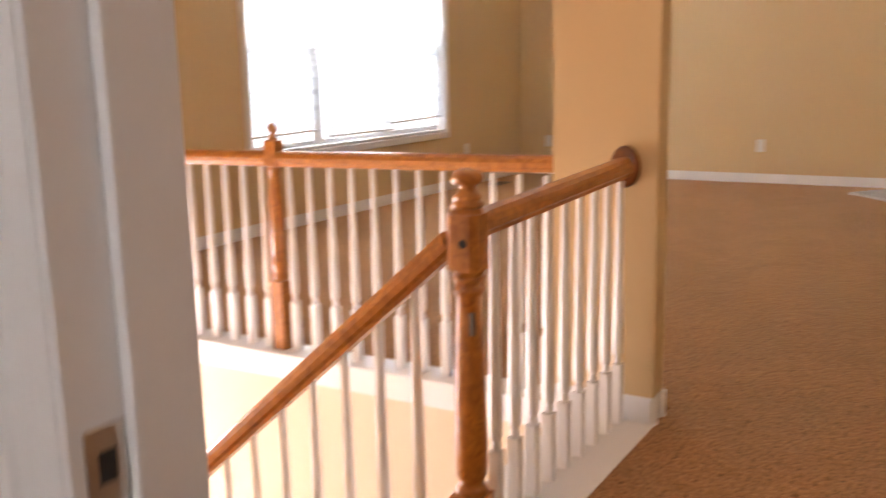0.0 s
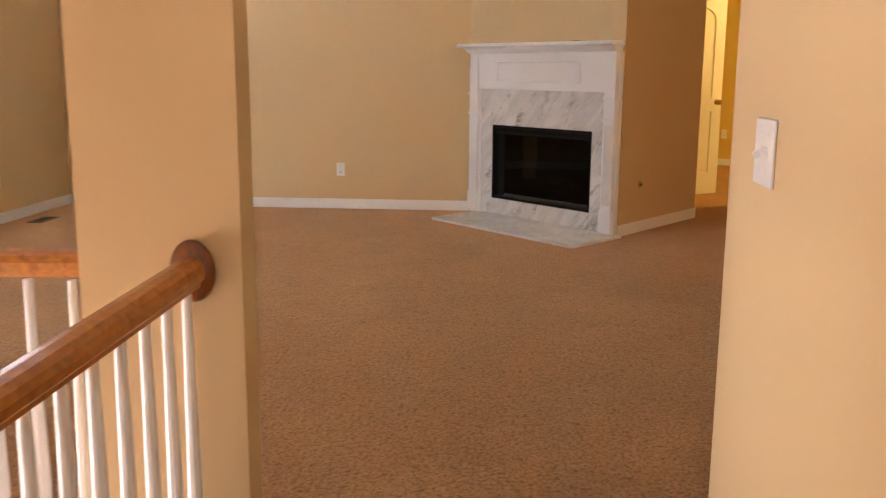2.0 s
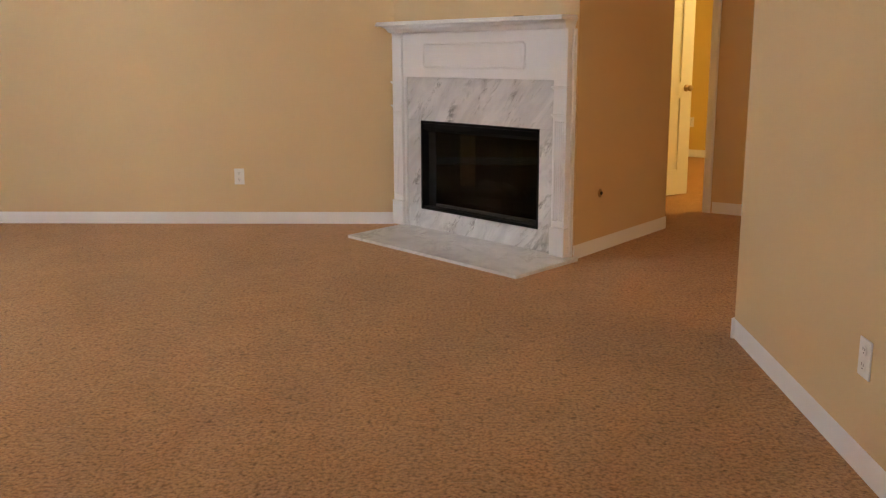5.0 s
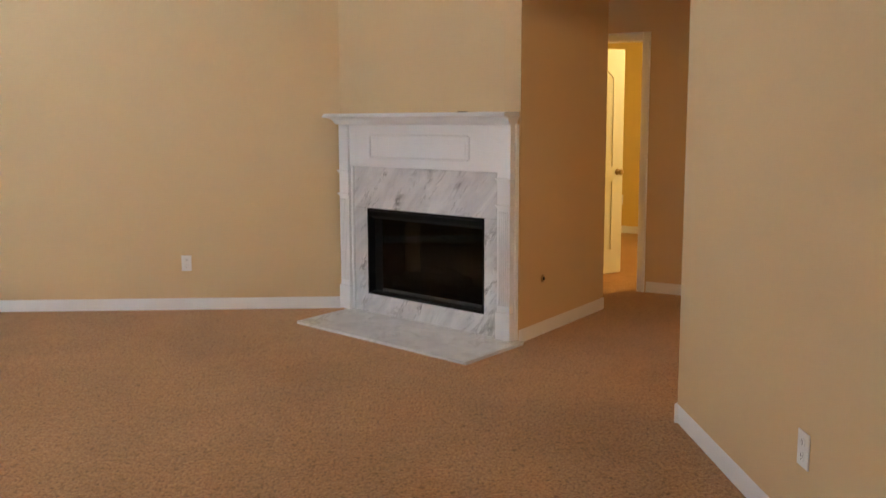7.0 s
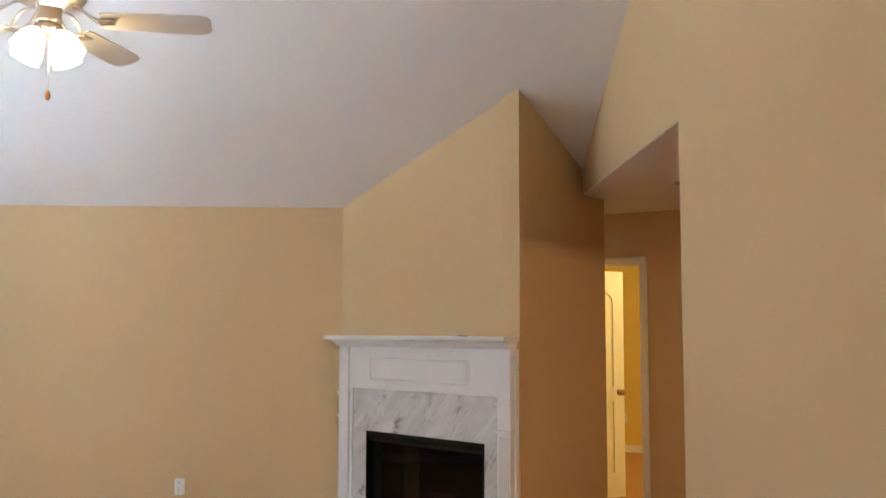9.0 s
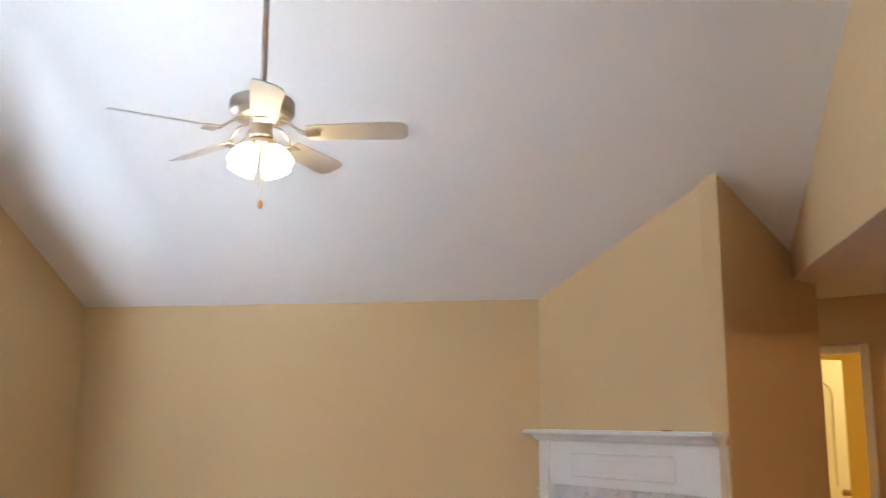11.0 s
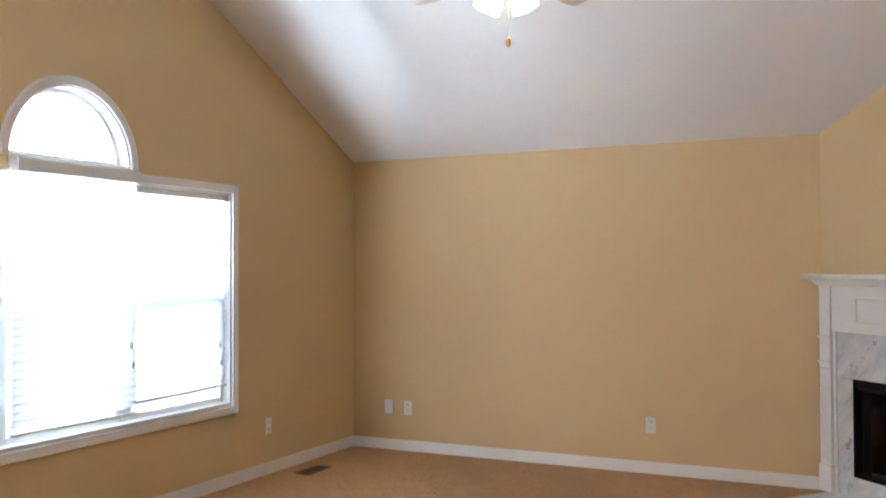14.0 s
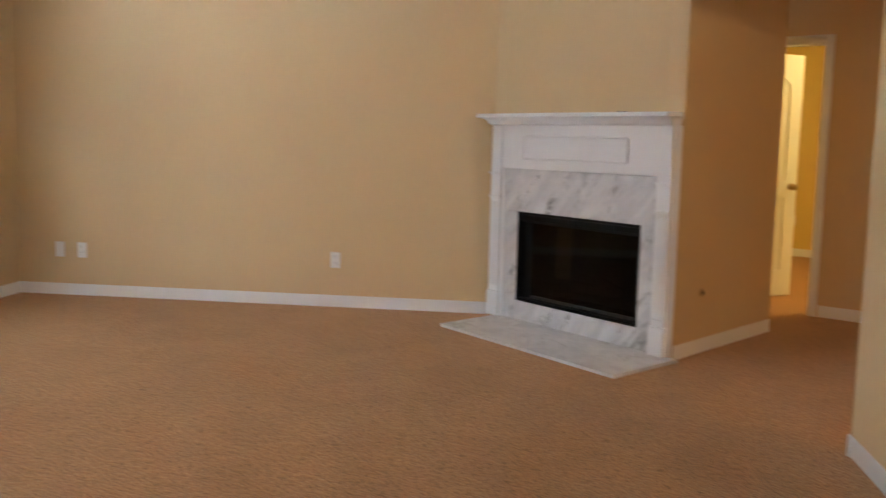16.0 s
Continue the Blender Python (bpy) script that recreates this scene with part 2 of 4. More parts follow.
# ---- mesh helpers ----
def link(name, bm, material, smooth=False):
    bmesh.ops.recalc_face_normals(bm, faces=bm.faces)
    me = bpy.data.meshes.new(name)
    bm.to_mesh(me)
    bm.free()
    me.materials.append(material)
    if smooth:
        for p in me.polygons:
            p.use_smooth = True
    return new(name, me)


def part(name, bm, material, parent, label="", smooth=False):
    ob = link(name, bm, material, smooth)
    ob.parent = parent
    return tagged(ob, label)


def thing(name, m, label, category, group="", kind=""):
    ob = new(name)
    ob.empty_display_size = 0.1
    ob.matrix_world = m
    return tagged(ob, label, category, group, kind)


def box(x0, x1, y0, y1, z0, z1, bevel=0.0, bm=None):
    bm = bm or bmesh.new()
    vs = [bm.verts.new((x, y, z)) for z in (z0, z1) for y in (y0, y1) for x in (x0, x1)]
    for f in ((0, 2, 3, 1), (4, 5, 7, 6), (0, 1, 5, 4), (2, 6, 7, 3), (0, 4, 6, 2), (1, 3, 7, 5)):
        bm.faces.new([vs[i] for i in f])
    if bevel:
        es = list({e for v in vs for e in v.link_edges})
        bmesh.ops.bevel(bm, geom=es, offset=bevel, segments=2, affect="EDGES", profile=0.5)
    return bm


def slab(outline, axis, a, b, holes=()):
    """A flat outline with holes, given in the two axes that remain in order, made solid from a to b along the axis."""
    bm = bmesh.new()

    def at(p, d):
        q = list(p)
        q.insert("xyz".index(axis), d)
        return q
    edges = []
    for loop in (outline, *holes):
        vs = [bm.verts.new(at(p, a)) for p in loop]
        edges += [bm.edges.new((vs[i], vs[(i + 1) % len(vs)])) for i in range(len(vs))]
    bmesh.ops.triangle_fill(bm, use_beauty=True, use_dissolve=True, edges=edges)
    ret = bmesh.ops.extrude_face_region(bm, geom=list(bm.faces))
    shift = Vector(at((0, 0), b - a))
    bmesh.ops.translate(bm, vec=shift, verts=[g for g in ret["geom"] if isinstance(g, bmesh.types.BMVert)])
    return bm


def lathe(profile, steps=20, centre=(0, 0), bm=None, axis="z", ribs=0.0, lobes=0):
    """A turned shape from (radius, height) pairs."""
    bm = bm or bmesh.new()
    rings = []
    for r, h in profile:
        ring = []
        for i in range(steps):
            a = 2 * math.pi * i / steps
            rr = r * (1 + ribs * math.cos(lobes * a))
            p = (centre[0] + rr * math.cos(a), centre[1] + rr * math.sin(a), h)
            if axis == "y":
                p = (p[0], h, p[1])
            if axis == "x":
                p = (h, p[0], p[1])
            ring.append(bm.verts.new(p))
        rings.append(ring)
    for r0, r1 in zip(rings, rings[1:]):
        for i in range(steps):
            bm.faces.new((r0[i], r0[(i + 1) % steps], r1[(i + 1) % steps], r1[i]))
    bm.faces.new(rings[0])
    bm.faces.new(rings[-1][::-1])
    return bm


def sweep(profile, p0, p1, up=(0, 0, 1), bm=None):
    """A closed (side, up) profile drawn along the line from p0 to p1."""
    bm = bm or bmesh.new()
    p0, p1 = Vector(p0), Vector(p1)
    d = (p1 - p0).normalized()
    side = d.cross(Vector(up)).normalized()
    top = side.cross(d)
    ends = [[bm.verts.new(p + side * s + top * u) for s, u in profile] for p in (p0, p1)]
    k = len(profile)
    for i in range(k):
        bm.faces.new((ends[0][i], ends[0][(i + 1) % k], ends[1][(i + 1) % k], ends[1][i]))
    bm.faces.new(ends[0][::-1])
    bm.faces.new(ends[1])
    return bm


def moved(bm, m):
    bmesh.ops.transform(bm, matrix=m, verts=bm.verts)
    return bm


def wall_frame(p0, along):
    """A pose whose x runs along a wall, z up, and y into the wall."""
    x = Vector(along).normalized()
    z = Vector((0, 0, 1))
    y = z.cross(x)
    return Matrix.Translation(p0) @ Matrix((x, y, z)).transposed().to_4x4()


def structure(name, bm, material, label, category="wall", smooth=False):
    return tagged(link(name, bm, material, smooth), label, category, kind="structure")


# ---- floors ----
T = 0.12
floor_outline = [(WIN_X, -1.03), (-0.152, -1.03), (-0.152, -7.0), (4.4, -7.0), (4.4, 12.0), (WIN_X, 12.0)]
structure("floor", slab(floor_outline, "z", -0.25, 0.0), CARPET, "brown cut-pile carpet with faint tread marks", "carpet floor")
structure("floor_stair_head", slab([(-1.6, -7.0), (-0.152, -7.0), (-0.152, -2.2), (-0.36, -2.2), (-0.36, -3.48), (-1.6, -3.48)], "z", -0.25, 0.0), CARPET, "brown carpet at the head of the stairs", "carpet floor")
structure("floor_lower", slab([(WIN_X, -3.6), (0.6, -3.6), (0.6, -1.0), (WIN_X, -1.0)], "z", -2.9, -2.75), CARPET, "carpeted lower entry floor below the stairs", "carpet floor")

# ---- walls of the great room ----
structure("wall_far", slab([(WIN_X - T, 0), (CH2.x - 0.5, 0), (CH2.x - 0.5, vault(FAR_Y)), (WIN_X - T, vault(FAR_Y))], "y", FAR_Y, FAR_Y + T), WALL, "plain tan painted far wall under the eave")
WY0, WY1, WZ0, WZ1 = 0.92, 3.578, 0.560, 2.040
ARCH_Z = 2.115
arch_hole = [(AC + AR * math.cos(math.pi * i / 24), ARCH_Z + AR * math.sin(math.pi * i / 24)) for i in range(25)]
win_wall = [(-3.7, -2.9), (FAR_Y, -2.9), (FAR_Y, vault(FAR_Y)), (RIDGE_Y, vault(RIDGE_Y)), (NEAR_Y, vault(NEAR_Y)), (-3.7, vault(NEAR_Y))]
entry_hole = [(-2.7, -1.6), (-1.1, -1.6), (-1.1, 0.1), (-2.7, 0.1)]
structure("wall_window", slab(win_wall, "x", WIN_X - T, WIN_X, holes=[[(WY0, WZ0), (WY1, WZ0), (WY1, WZ1), (WY0, WZ1)], arch_hole, entry_hole]), WALL, "tan gable wall with a wide arched window")
SW_X, SW_Y0, SW_Y1 = 0.830, -2.050, -1.123
HEADER_END = 4.90
right_wall = [(SW_Y1, 0), (RIGHT_END, 0), (RIGHT_END, SOFFIT), (HEADER_END, SOFFIT), (HEADER_END, vault(HEADER_END)), (RIDGE_Y, vault(RIDGE_Y)), (SW_Y1, vault(SW_Y1))]
structure("wall_right", slab(right_wall, "x", RIGHT_X, RIGHT_X + T), WALL, "tan side wall with a header over the hall opening")

# fireplace chase, with an opening for the firebox
FBU0, FBU1, FBZ0, FBZ1 = 0.319, 1.434, 0.158, 0.786
FACE = Matrix.Translation(CH0) @ Matrix((E1, -N1, Vector((0, 0, 1)))).transposed().to_4x4()
chase_top = [vault(CH0.y) + 0.02, vault(CH1.y) + 0.02]
face_bm = slab([(0, 0), (CHW, 0), (CHW, chase_top[1]), (0, chase_top[0])], "y", 0, T, holes=[[(FBU0 - 0.02, FBZ0 - 0.02), (FBU1 + 0.02, FBZ0 - 0.02), (FBU1 + 0.02, FBZ1 + 0.02), (FBU0 - 0.02, FBZ1 + 0.02)]])
for v in face_bm.verts:
    if v.co.y > 0.05 and v.co.x > CHW - 0.01:
        v.co.x -= 0.035          # cut back behind the return wall
structure("wall_chase", moved(face_bm, FACE), WALL, "tan diagonal chimney breast above the fireplace")
RET = Matrix.Translation(CH1) @ Matrix((E2, Vector((-E2.y, E2.x, 0)), Vector((0, 0, 1)))).transposed().to_4x4()
ret_bm = slab([(0, 0), (RETL, 0), (RETL, 2.9), (0.93, 2.9), (0, vault(CH1.y) + 0.02)], "y", 0.002, T)
structure("wall_return", moved(ret_bm, RET), WALL, "tan side of the chimney breast running into the hall")

# ---- ceilings ----
vault_bm = slab([(FAR_Y + T, vault(FAR_Y) - SLOPE * T), (RIDGE_Y, vault(RIDGE_Y)), (NEAR_Y - 0.02, vault(NEAR_Y)), (NEAR_Y - 0.02, vault(NEAR_Y) + 0.15), (RIDGE_Y, vault(RIDGE_Y) + 0.2), (FAR_Y + T, vault(FAR_Y) + 0.15)], "x", WIN_X - T, RIGHT_X + 0.02)
structure("ceiling_vault", vault_bm, CEIL, "white painted vaulted ceiling", "ceiling")
structure("ceiling_landing", slab([(WIN_X - T, -7.0), (4.4, -7.0), (4.4, NEAR_Y + 0.01), (WIN_X - T, NEAR_Y + 0.01)], "z", LOW, LOW + 0.12), CEIL, "flat white ceiling over the stair landing", "ceiling")
structure("ceiling_hall", slab([(RIGHT_X + T + 0.003, 2.2), (4.4, 2.2), (4.4, 6.0), (1.6, 6.9), (RIGHT_X + T + 0.003, 4.9)], "z", SOFFIT, SOFFIT + 0.12), CEIL, "flat white hall ceiling below the header", "ceiling")
structure("ceiling_hall_edge", slab([(RIGHT_X + 0.002, RIGHT_END), (RIGHT_X + T, RIGHT_END), (RIGHT_X + T, 4.92), (RIGHT_X + 0.002, 4.92)], "z", SOFFIT - 0.004, SOFFIT - 0.001), CEIL, "white underside of the header", "ceiling")

# ---- landing walls ----
CX0, CX1, CY0, CY1 = -0.505, -0.158, -1.21, -1.113
structure("column", slab([(CX0, CY0), (CX1, CY0), (CX1, CY1), (CX0, CY1)], "z", 0, LOW + 0.3), WALL, "square tan drywall post at the end of the railings", "column")
structure("wall_switch", slab([(SW_X, SW_Y0), (RIGHT_X + T, SW_Y0), (RIGHT_X + T, SW_Y1), (SW_X, SW_Y1)], "z", 0, vault(SW_Y1) + 0.02), WALL, "tan wall end carrying the light switch")
structure("wall_hall_end", slab([(4.2, -7.0), (4.32, -7.0), (4.32, 5.2), (4.2, 5.2)], "z", 0, SOFFIT), WALL, "plain tan wall closing the hall")
structure("wall_hall_near", slab([(RIGHT_X + T, 2.07), (4.2, 2.07), (4.2, SOFFIT), (RIGHT_X + T, SOFFIT)], "y", 2.2, 2.32), WALL, "tan header over the dining room opening")
structure("ceiling_dining", slab([(RIGHT_X + T, -1.2), (4.3, -1.2), (4.3, 2.2), (RIGHT_X + T, 2.2)], "z", SOFFIT, SOFFIT + 0.12), CEIL, "flat white dining room ceiling", "ceiling")
structure("wall_kitchen", slab([(RIGHT_X + T, SW_Y0), (4.2, SW_Y0), (4.2, SW_Y0 + 0.12), (RIGHT_X + T, SW_Y0 + 0.12)], "z", 0, LOW), WALL, "plain tan wall of the side passage")
DX0, DX1, DY0, DY1, DTOP = 0.186, 0.962, -3.595, -3.48, 2.04
near_wall = slab([(-1.6, 0), (DX0 - 0.02, 0), (DX0 - 0.02, DTOP), (DX1 + 0.02, DTOP), (DX1 + 0.02, 0), (4.2, 0), (4.2, LOW), (-1.6, LOW)], "y", DY0 + 0.004, DY1 - 0.004)
structure("wall_doorway", near_wall, CREAM, "cream wall with the doorway onto the landing")
structure("wall_stair", slab([(WIN_X, -2.9), (-0.32, -2.9), (-0.32, 0), (-1.6, 0), (-1.6, LOW), (WIN_X, LOW)], "y", DY0 + 0.004, DY1 - 0.004), WALL, "tan wall beside the stairs")
structure("wall_back_room_west", slab([(-1.6, -7.0), (-1.5, -7.0), (-1.5, DY0), (-1.6, DY0)], "z", 0, LOW), CREAM, "cream wall of the back room")
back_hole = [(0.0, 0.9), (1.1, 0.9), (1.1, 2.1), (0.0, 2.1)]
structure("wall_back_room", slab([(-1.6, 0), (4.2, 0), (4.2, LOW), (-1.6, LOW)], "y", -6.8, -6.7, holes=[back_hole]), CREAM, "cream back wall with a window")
structure("wall_well", slab([(WIN_X, -2.9), (0.6, -2.9), (0.6, -0.105), (WIN_X, -0.105)], "y", -1.14, -1.03), CREAM, "cream wall of the open stairwell below the railing")
structure("wall_well_end", slab([(-3.5, -2.9), (-1.0, -2.9), (-1.0, -0.25), (-3.5, -0.25)], "x", -0.26, -0.16), CREAM, "cream end wall of the stairwell")

# far hall: diagonal wall with a doorway
DOOR = Matrix.Translation(D0) @ Matrix((DA, DB, Vector((0, 0, 1)))).transposed().to_4x4()
dw = slab([(-1.25, 0), (-0.86, 0), (-0.86, 2.062), (-0.06, 2.062), (-0.06, 0), (2.2, 0), (2.2, SOFFIT), (-1.25, SOFFIT)], "y", 0, T)
structure("wall_hall_door", moved(dw, DOOR), WALL, "tan hall wall with a bedroom doorway")
structure("wall_hall_back", slab([(CH2.x - 0.001, CH2.y), (CH2.x + 0.0, CH2.y + 0.02), (1.42, 6.45), (1.30, 6.40), (CH2.x - 0.12, CH2.y + 0.05)], "z", 0, SOFFIT), WALL, "tan wall behind the chimney breast")
for nm, a in (("wall_bedroom_back", [(-2.6, 3.79), (2.6, 3.79), (2.6, 3.91), (-2.6, 3.91)]), ("wall_bedroom_left", [(-2.7, T), (-2.6, T), (-2.6, 3.91), (-2.7, 3.91)]), ("wall_bedroom_right", [(2.6, T), (2.7, T), (2.7, 3.91), (2.6, 3.91)])):
    structure(nm, moved(slab(a, "z", 0, SOFFIT), DOOR), YELLOW, "golden yellow painted bedroom wall")
structure("wall_bedroom_front", moved(slab([(-2.6, 0), (-0.86, 0), (-0.86, 2.062), (-0.06, 2.062), (-0.06, 0), (2.6, 0), (2.6, SOFFIT), (-2.6, SOFFIT)], "y", T + 0.002, T + 0.012), DOOR), YELLOW, "golden yellow painted bedroom wall by the door")
structure("ceiling_bedroom", moved(slab([(-2.7, T + 0.2), (2.7, T + 0.2), (2.7, 3.93), (-2.7, 3.93)], "z", SOFFIT + 0.003, SOFFIT + 0.12), DOOR), CEIL, "white bedroom ceiling", "ceiling")


# ---- baseboards ----
BASE = [(0, 0), (-0.015, 0), (-0.015, 0.062), (-0.0125, 0.070), (-0.008, 0.076), (-0.006, 0.088), (0, 0.090)]


def baseboard(p0, p1, label="white moulded baseboard along the wall"):
    """The face stands to the left of the way from p0 to p1."""
    return structure("baseboard", sweep(BASE, (*p0, 0.0), (*p1, 0.0)), TRIM, label, "baseboard")


g = 0.001
LEG0 = CH0 + E1 * 0.05
baseboard((WIN_X, FAR_Y - g), (0.0 - 0.02, FAR_Y - g))
baseboard((WIN_X + g, -1.03), (WIN_X + g, FAR_Y))
r0, r1 = CH1 + E2 * 0.0, CH2
off = Vector((E2.y, -E2.x, 0)) * g
baseboard((r0 + off).xy, (r1 + E2 * 0.015 + off).xy)
baseboard((RIGHT_X - g, RIGHT_END + 0.015), (RIGHT_X - g, SW_Y1))
baseboard((RIGHT_X + T, RIGHT_END + g), (RIGHT_X - 0.014, RIGHT_END + g))
baseboard((SW_X - g, SW_Y1 + 0.014), (SW_X - g, SW_Y0 - 0.014))
baseboard((RIGHT_X, SW_Y1 + g), (SW_X - 0.014, SW_Y1 + g))
baseboard((SW_X - 0.014, SW_Y0 - g), (4.2, SW_Y0 - g))
q0, q1 = D0 - DB * g, D0 + DA * 2.2 - DB * g
baseboard(q0.xy, q1.xy)
k0, k1 = D0 + DA * -2.6 + DB * 3.789, D0 + DA * 2.6 + DB * 3.789
baseboard(k0.xy, k1.xy)
for p0, p1 in (((CX0, CY0 - g), (CX1 + 0.014, CY0 - g)), ((CX1 + g, CY0 - 0.015), (CX1 + g, CY1 + 0.015)), ((CX1 + 0.014, CY1 + g), (CX0, CY1 + g))):
    baseboard(p0, p1, "white baseboard round the post")


# ================= fireplace =================
def fireplace():
    fp = thing("fireplace", FACE.copy(), "white wooden fireplace with marble surround and black firebox", "fireplace")

    def p(name, bm, m, label="", parent=None, smooth=False):
        ob = part(name, bm, m, parent or fp, label, smooth)
        return ob
    # marble round the firebox opening, in four slabs
    sx0, sx1, sz = 0.165, 1.568, 1.10
    for x0, x1, z0, z1 in ((sx0, FBU0, 0.022, FBZ1), (FBU1, sx1, 0.022, FBZ1), (sx0, sx1, FBZ1 + 0.001, sz), (FBU0 + 0.001, FBU1 - 0.001, 0.022, FBZ0)):
        p("marble_slab", box(x0, x1, -0.030, -0.002, z0, z1, 0.0012), MARBLE, "white marble slab with grey veins")
    # fluted pilasters
    for u0, u1 in ((0.057, 0.157), (1.574, 1.677)):
        pil = p("pilaster", box(u0, u1, -0.068, -0.002, 0.20, 1.41, 0.002), TRIM, "white fluted wooden pilaster")
        for k in range(5):
            uc = u0 + 0.018 + k * 0.016
            p("flute", lathe([(0.0045, 0.24), (0.0062, 0.25), (0.0062, 0.835), (0.0045, 0.845)], 8, (uc, -0.068)), TRIM, parent=pil, smooth=True)
        p("plinth_block", box(u0 - 0.008, u1 + 0.008, -0.078, -0.002, 0.022, 0.20, 0.004), TRIM)
        for z in (0.877, 1.043):
            ring = box(u0 - 0.010, u1 + 0.010, -0.082, -0.002, z, z + 0.010, 0.003)
            box(u0 - 0.005, u1 + 0.005, -0.075, -0.002, z - 0.010, z - 0.0005, 0.003, ring)
            p("pilaster_moulding", ring, TRIM)
    # inner edge strips between pilaster and marble
    for u0, u1 in ((0.158, 0.180), (1.552, 1.573)):
        p("edge_strip", box(u0, u1, -0.045, -0.031, 0.022, 1.085, 0.003), TRIM)
    # frieze with a raised panel frame
    fz = p("frieze", box(0.158, 1.573, -0.052, -0.002, 1.086, 1.405, 0.002), TRIM, "white wooden frieze with a raised panel")
    a0, a1, b0, b1, w = 0.387, 1.314, 1.160, 1.302, 0.014
    prof = [(0, 0), (w, 0), (w * 0.8, 0.008), (w * 0.35, 0.010), (0, 0.003)]
    for q0, q1 in (((a0, b0), (a1, b0)), ((a1, b0), (a1, b1)), ((a1, b1), (a0, b1)), ((a0, b1), (a0, b0))):
        d = Vector((q1[0] - q0[0], 0, q1[1] - q0[1])).normalized()
        bm = sweep(prof, (q0[0], -0.052, q0[1]), (q1[0], -0.052, q1[1]), up=(0, -1, 0))
        p("panel_moulding", bm, TRIM, parent=fz)
    p("raised_panel", box(a0 + 0.022, a1 - 0.022, -0.0565, -0.0522, b0 + 0.022, b1 - 0.022, 0.002), TRIM, parent=fz)
    # crown and shelf
    crown = [(0.0, 0.0), (0.010, 0.004), (0.018, 0.014), (0.026, 0.030), (0.046, 0.044), (0.062, 0.048), (0.0, 0.048)]
    bm = bmesh.new()
    rows = []
    for o_, h in crown[:-1]:
        rows.append([bm.verts.new((0.050 - o_, -0.002, 1.385 + h)), bm.verts.new((0.050 - o_, -0.070 - o_, 1.385 + h)), bm.verts.new((1.672 + o_ * 0.35, -0.070 - o_, 1.385 + h)), bm.verts.new((1.672 + o_ * 0.35, -0.002, 1.385 + h))])
    for r, s in zip(rows, rows[1:]):
        for i in range(4):
            bm.faces.new((r[i], r[(i + 1) % 4], s[(i + 1) % 4], s[i]))
    bm.faces.new(rows[0])
    bm.faces.new(rows[-1][::-1])
    p("crown_moulding", bm, TRIM)
    sh = box(-0.032, 1.696, -0.150, -0.002, 1.4345, 1.449, 0.004)
    box(-0.026, 1.690, -0.144, -0.002, 1.4495, 1.462, 0.003, sh)
    p("mantel_shelf", sh, TRIM, "white wooden mantel shelf")
    # side filler beside the right pilaster
    p("side_filler", box(1.6775, 1.694, -0.030, -0.002, 0.022, 1.385, 0.002), TRIM)
    # firebox, logs and glass doors
    fb = bmesh.new()
    d = 0.42
    i0, i1, j0, j1 = FBU0 + 0.012, FBU1 - 0.012, FBZ0 + 0.012, FBZ1 - 0.012
    box(i0, i1, d, d + 0.02, j0, j1, 0, fb)
    box(i0 - 0.02, i0, -0.02, d + 0.02, j0, j1, 0, fb)
    box(i1, i1 + 0.02, -0.02, d + 0.02, j0, j1, 0, fb)
    box(i0 - 0.02, i1 + 0.02, -0.02, d + 0.02, j0 - 0.02, j0, 0, fb)
    box(i0 - 0.02, i1 + 0.02, -0.02, d + 0.02, j1, j1 + 0.02, 0, fb)
    p("firebox", fb, BRICKM, "sooty black firebox interior")
    fr = bmesh.new()
    x0, x1, z0, z1, e = FBU0 + 0.001, FBU1 - 0.001, FBZ0 + 0.001, FBZ1 - 0.001, 0.014
    for bx in ((x0, x0 + e, z0, z1), (x1 - e, x1, z0, z1), (x0 + e, x1 - e, z1 - 0.016, z1), (x0 + e, x1 - e, z0, z0 + 0.020)):
        box(bx[0], bx[1], -0.034, 0.030, bx[2], bx[3], 0.002, fr)
    frame_ob = p("firebox_frame", fr, BLACK, "black metal firebox frame")
    hood = sweep([(0, 0), (0.050, 0.0), (0.044, -0.034), (0.012, -0.058), (0, -0.058)], (x0 + e, 0.024, z1 - 0.018), (x1 - e, 0.024, z1 - 0.018))
    p("hood_lip", hood, BLACK, "black folded metal hood", parent=frame_ob)
    for a, c in ((x0 + e, x0 + 0.088), (x1 - 0.050, x1 - e)):
        p("door_stile", box(a, c, 0.030, 0.044, z0 + 0.021, z1 - 0.02, 0.002), BLACK, parent=frame_ob)
    p("door_rail", box(x0 + 0.089, x1 - 0.051, 0.026, 0.044, z0 + 0.021, z0 + 0.040, 0.004), NICKEL_DARK, "dull dark metal bottom rail", parent=frame_ob)
    gl = p("fire_glass", box(x0 + 0.089, x1 - 0.051, 0.034, 0.038, z0 + 0.041, z1 - 0.078), SMOKED, "dark reflective fireplace glass")
    gl.visible_shadow = False
    for (u, v, z, r, ln, az) in ((0.62, 0.20, 0.235, 0.045, 0.50, 6), (1.02, 0.24, 0.235, 0.050, 0.46, -8), (0.84, 0.15, 0.300, 0.040, 0.55, 14), (0.74, 0.28, 0.315, 0.042, 0.40, -22), (0.98, 0.17, 0.345, 0.034, 0.32, -30)):
        bm = lathe([(r * 0.55, -ln / 2), (r, -ln / 2 + 0.02), (r * 1.06, -ln * 0.15), (r * 0.94, ln * 0.12), (r, ln / 2 - 0.02), (r * 0.5, ln / 2)], 12, axis="x", ribs=0.06, lobes=5)
        p("ceramic_log", moved(bm, pose(u, v, z, 0, 0, az)), LOG, "charred ceramic fire log", smooth=True)
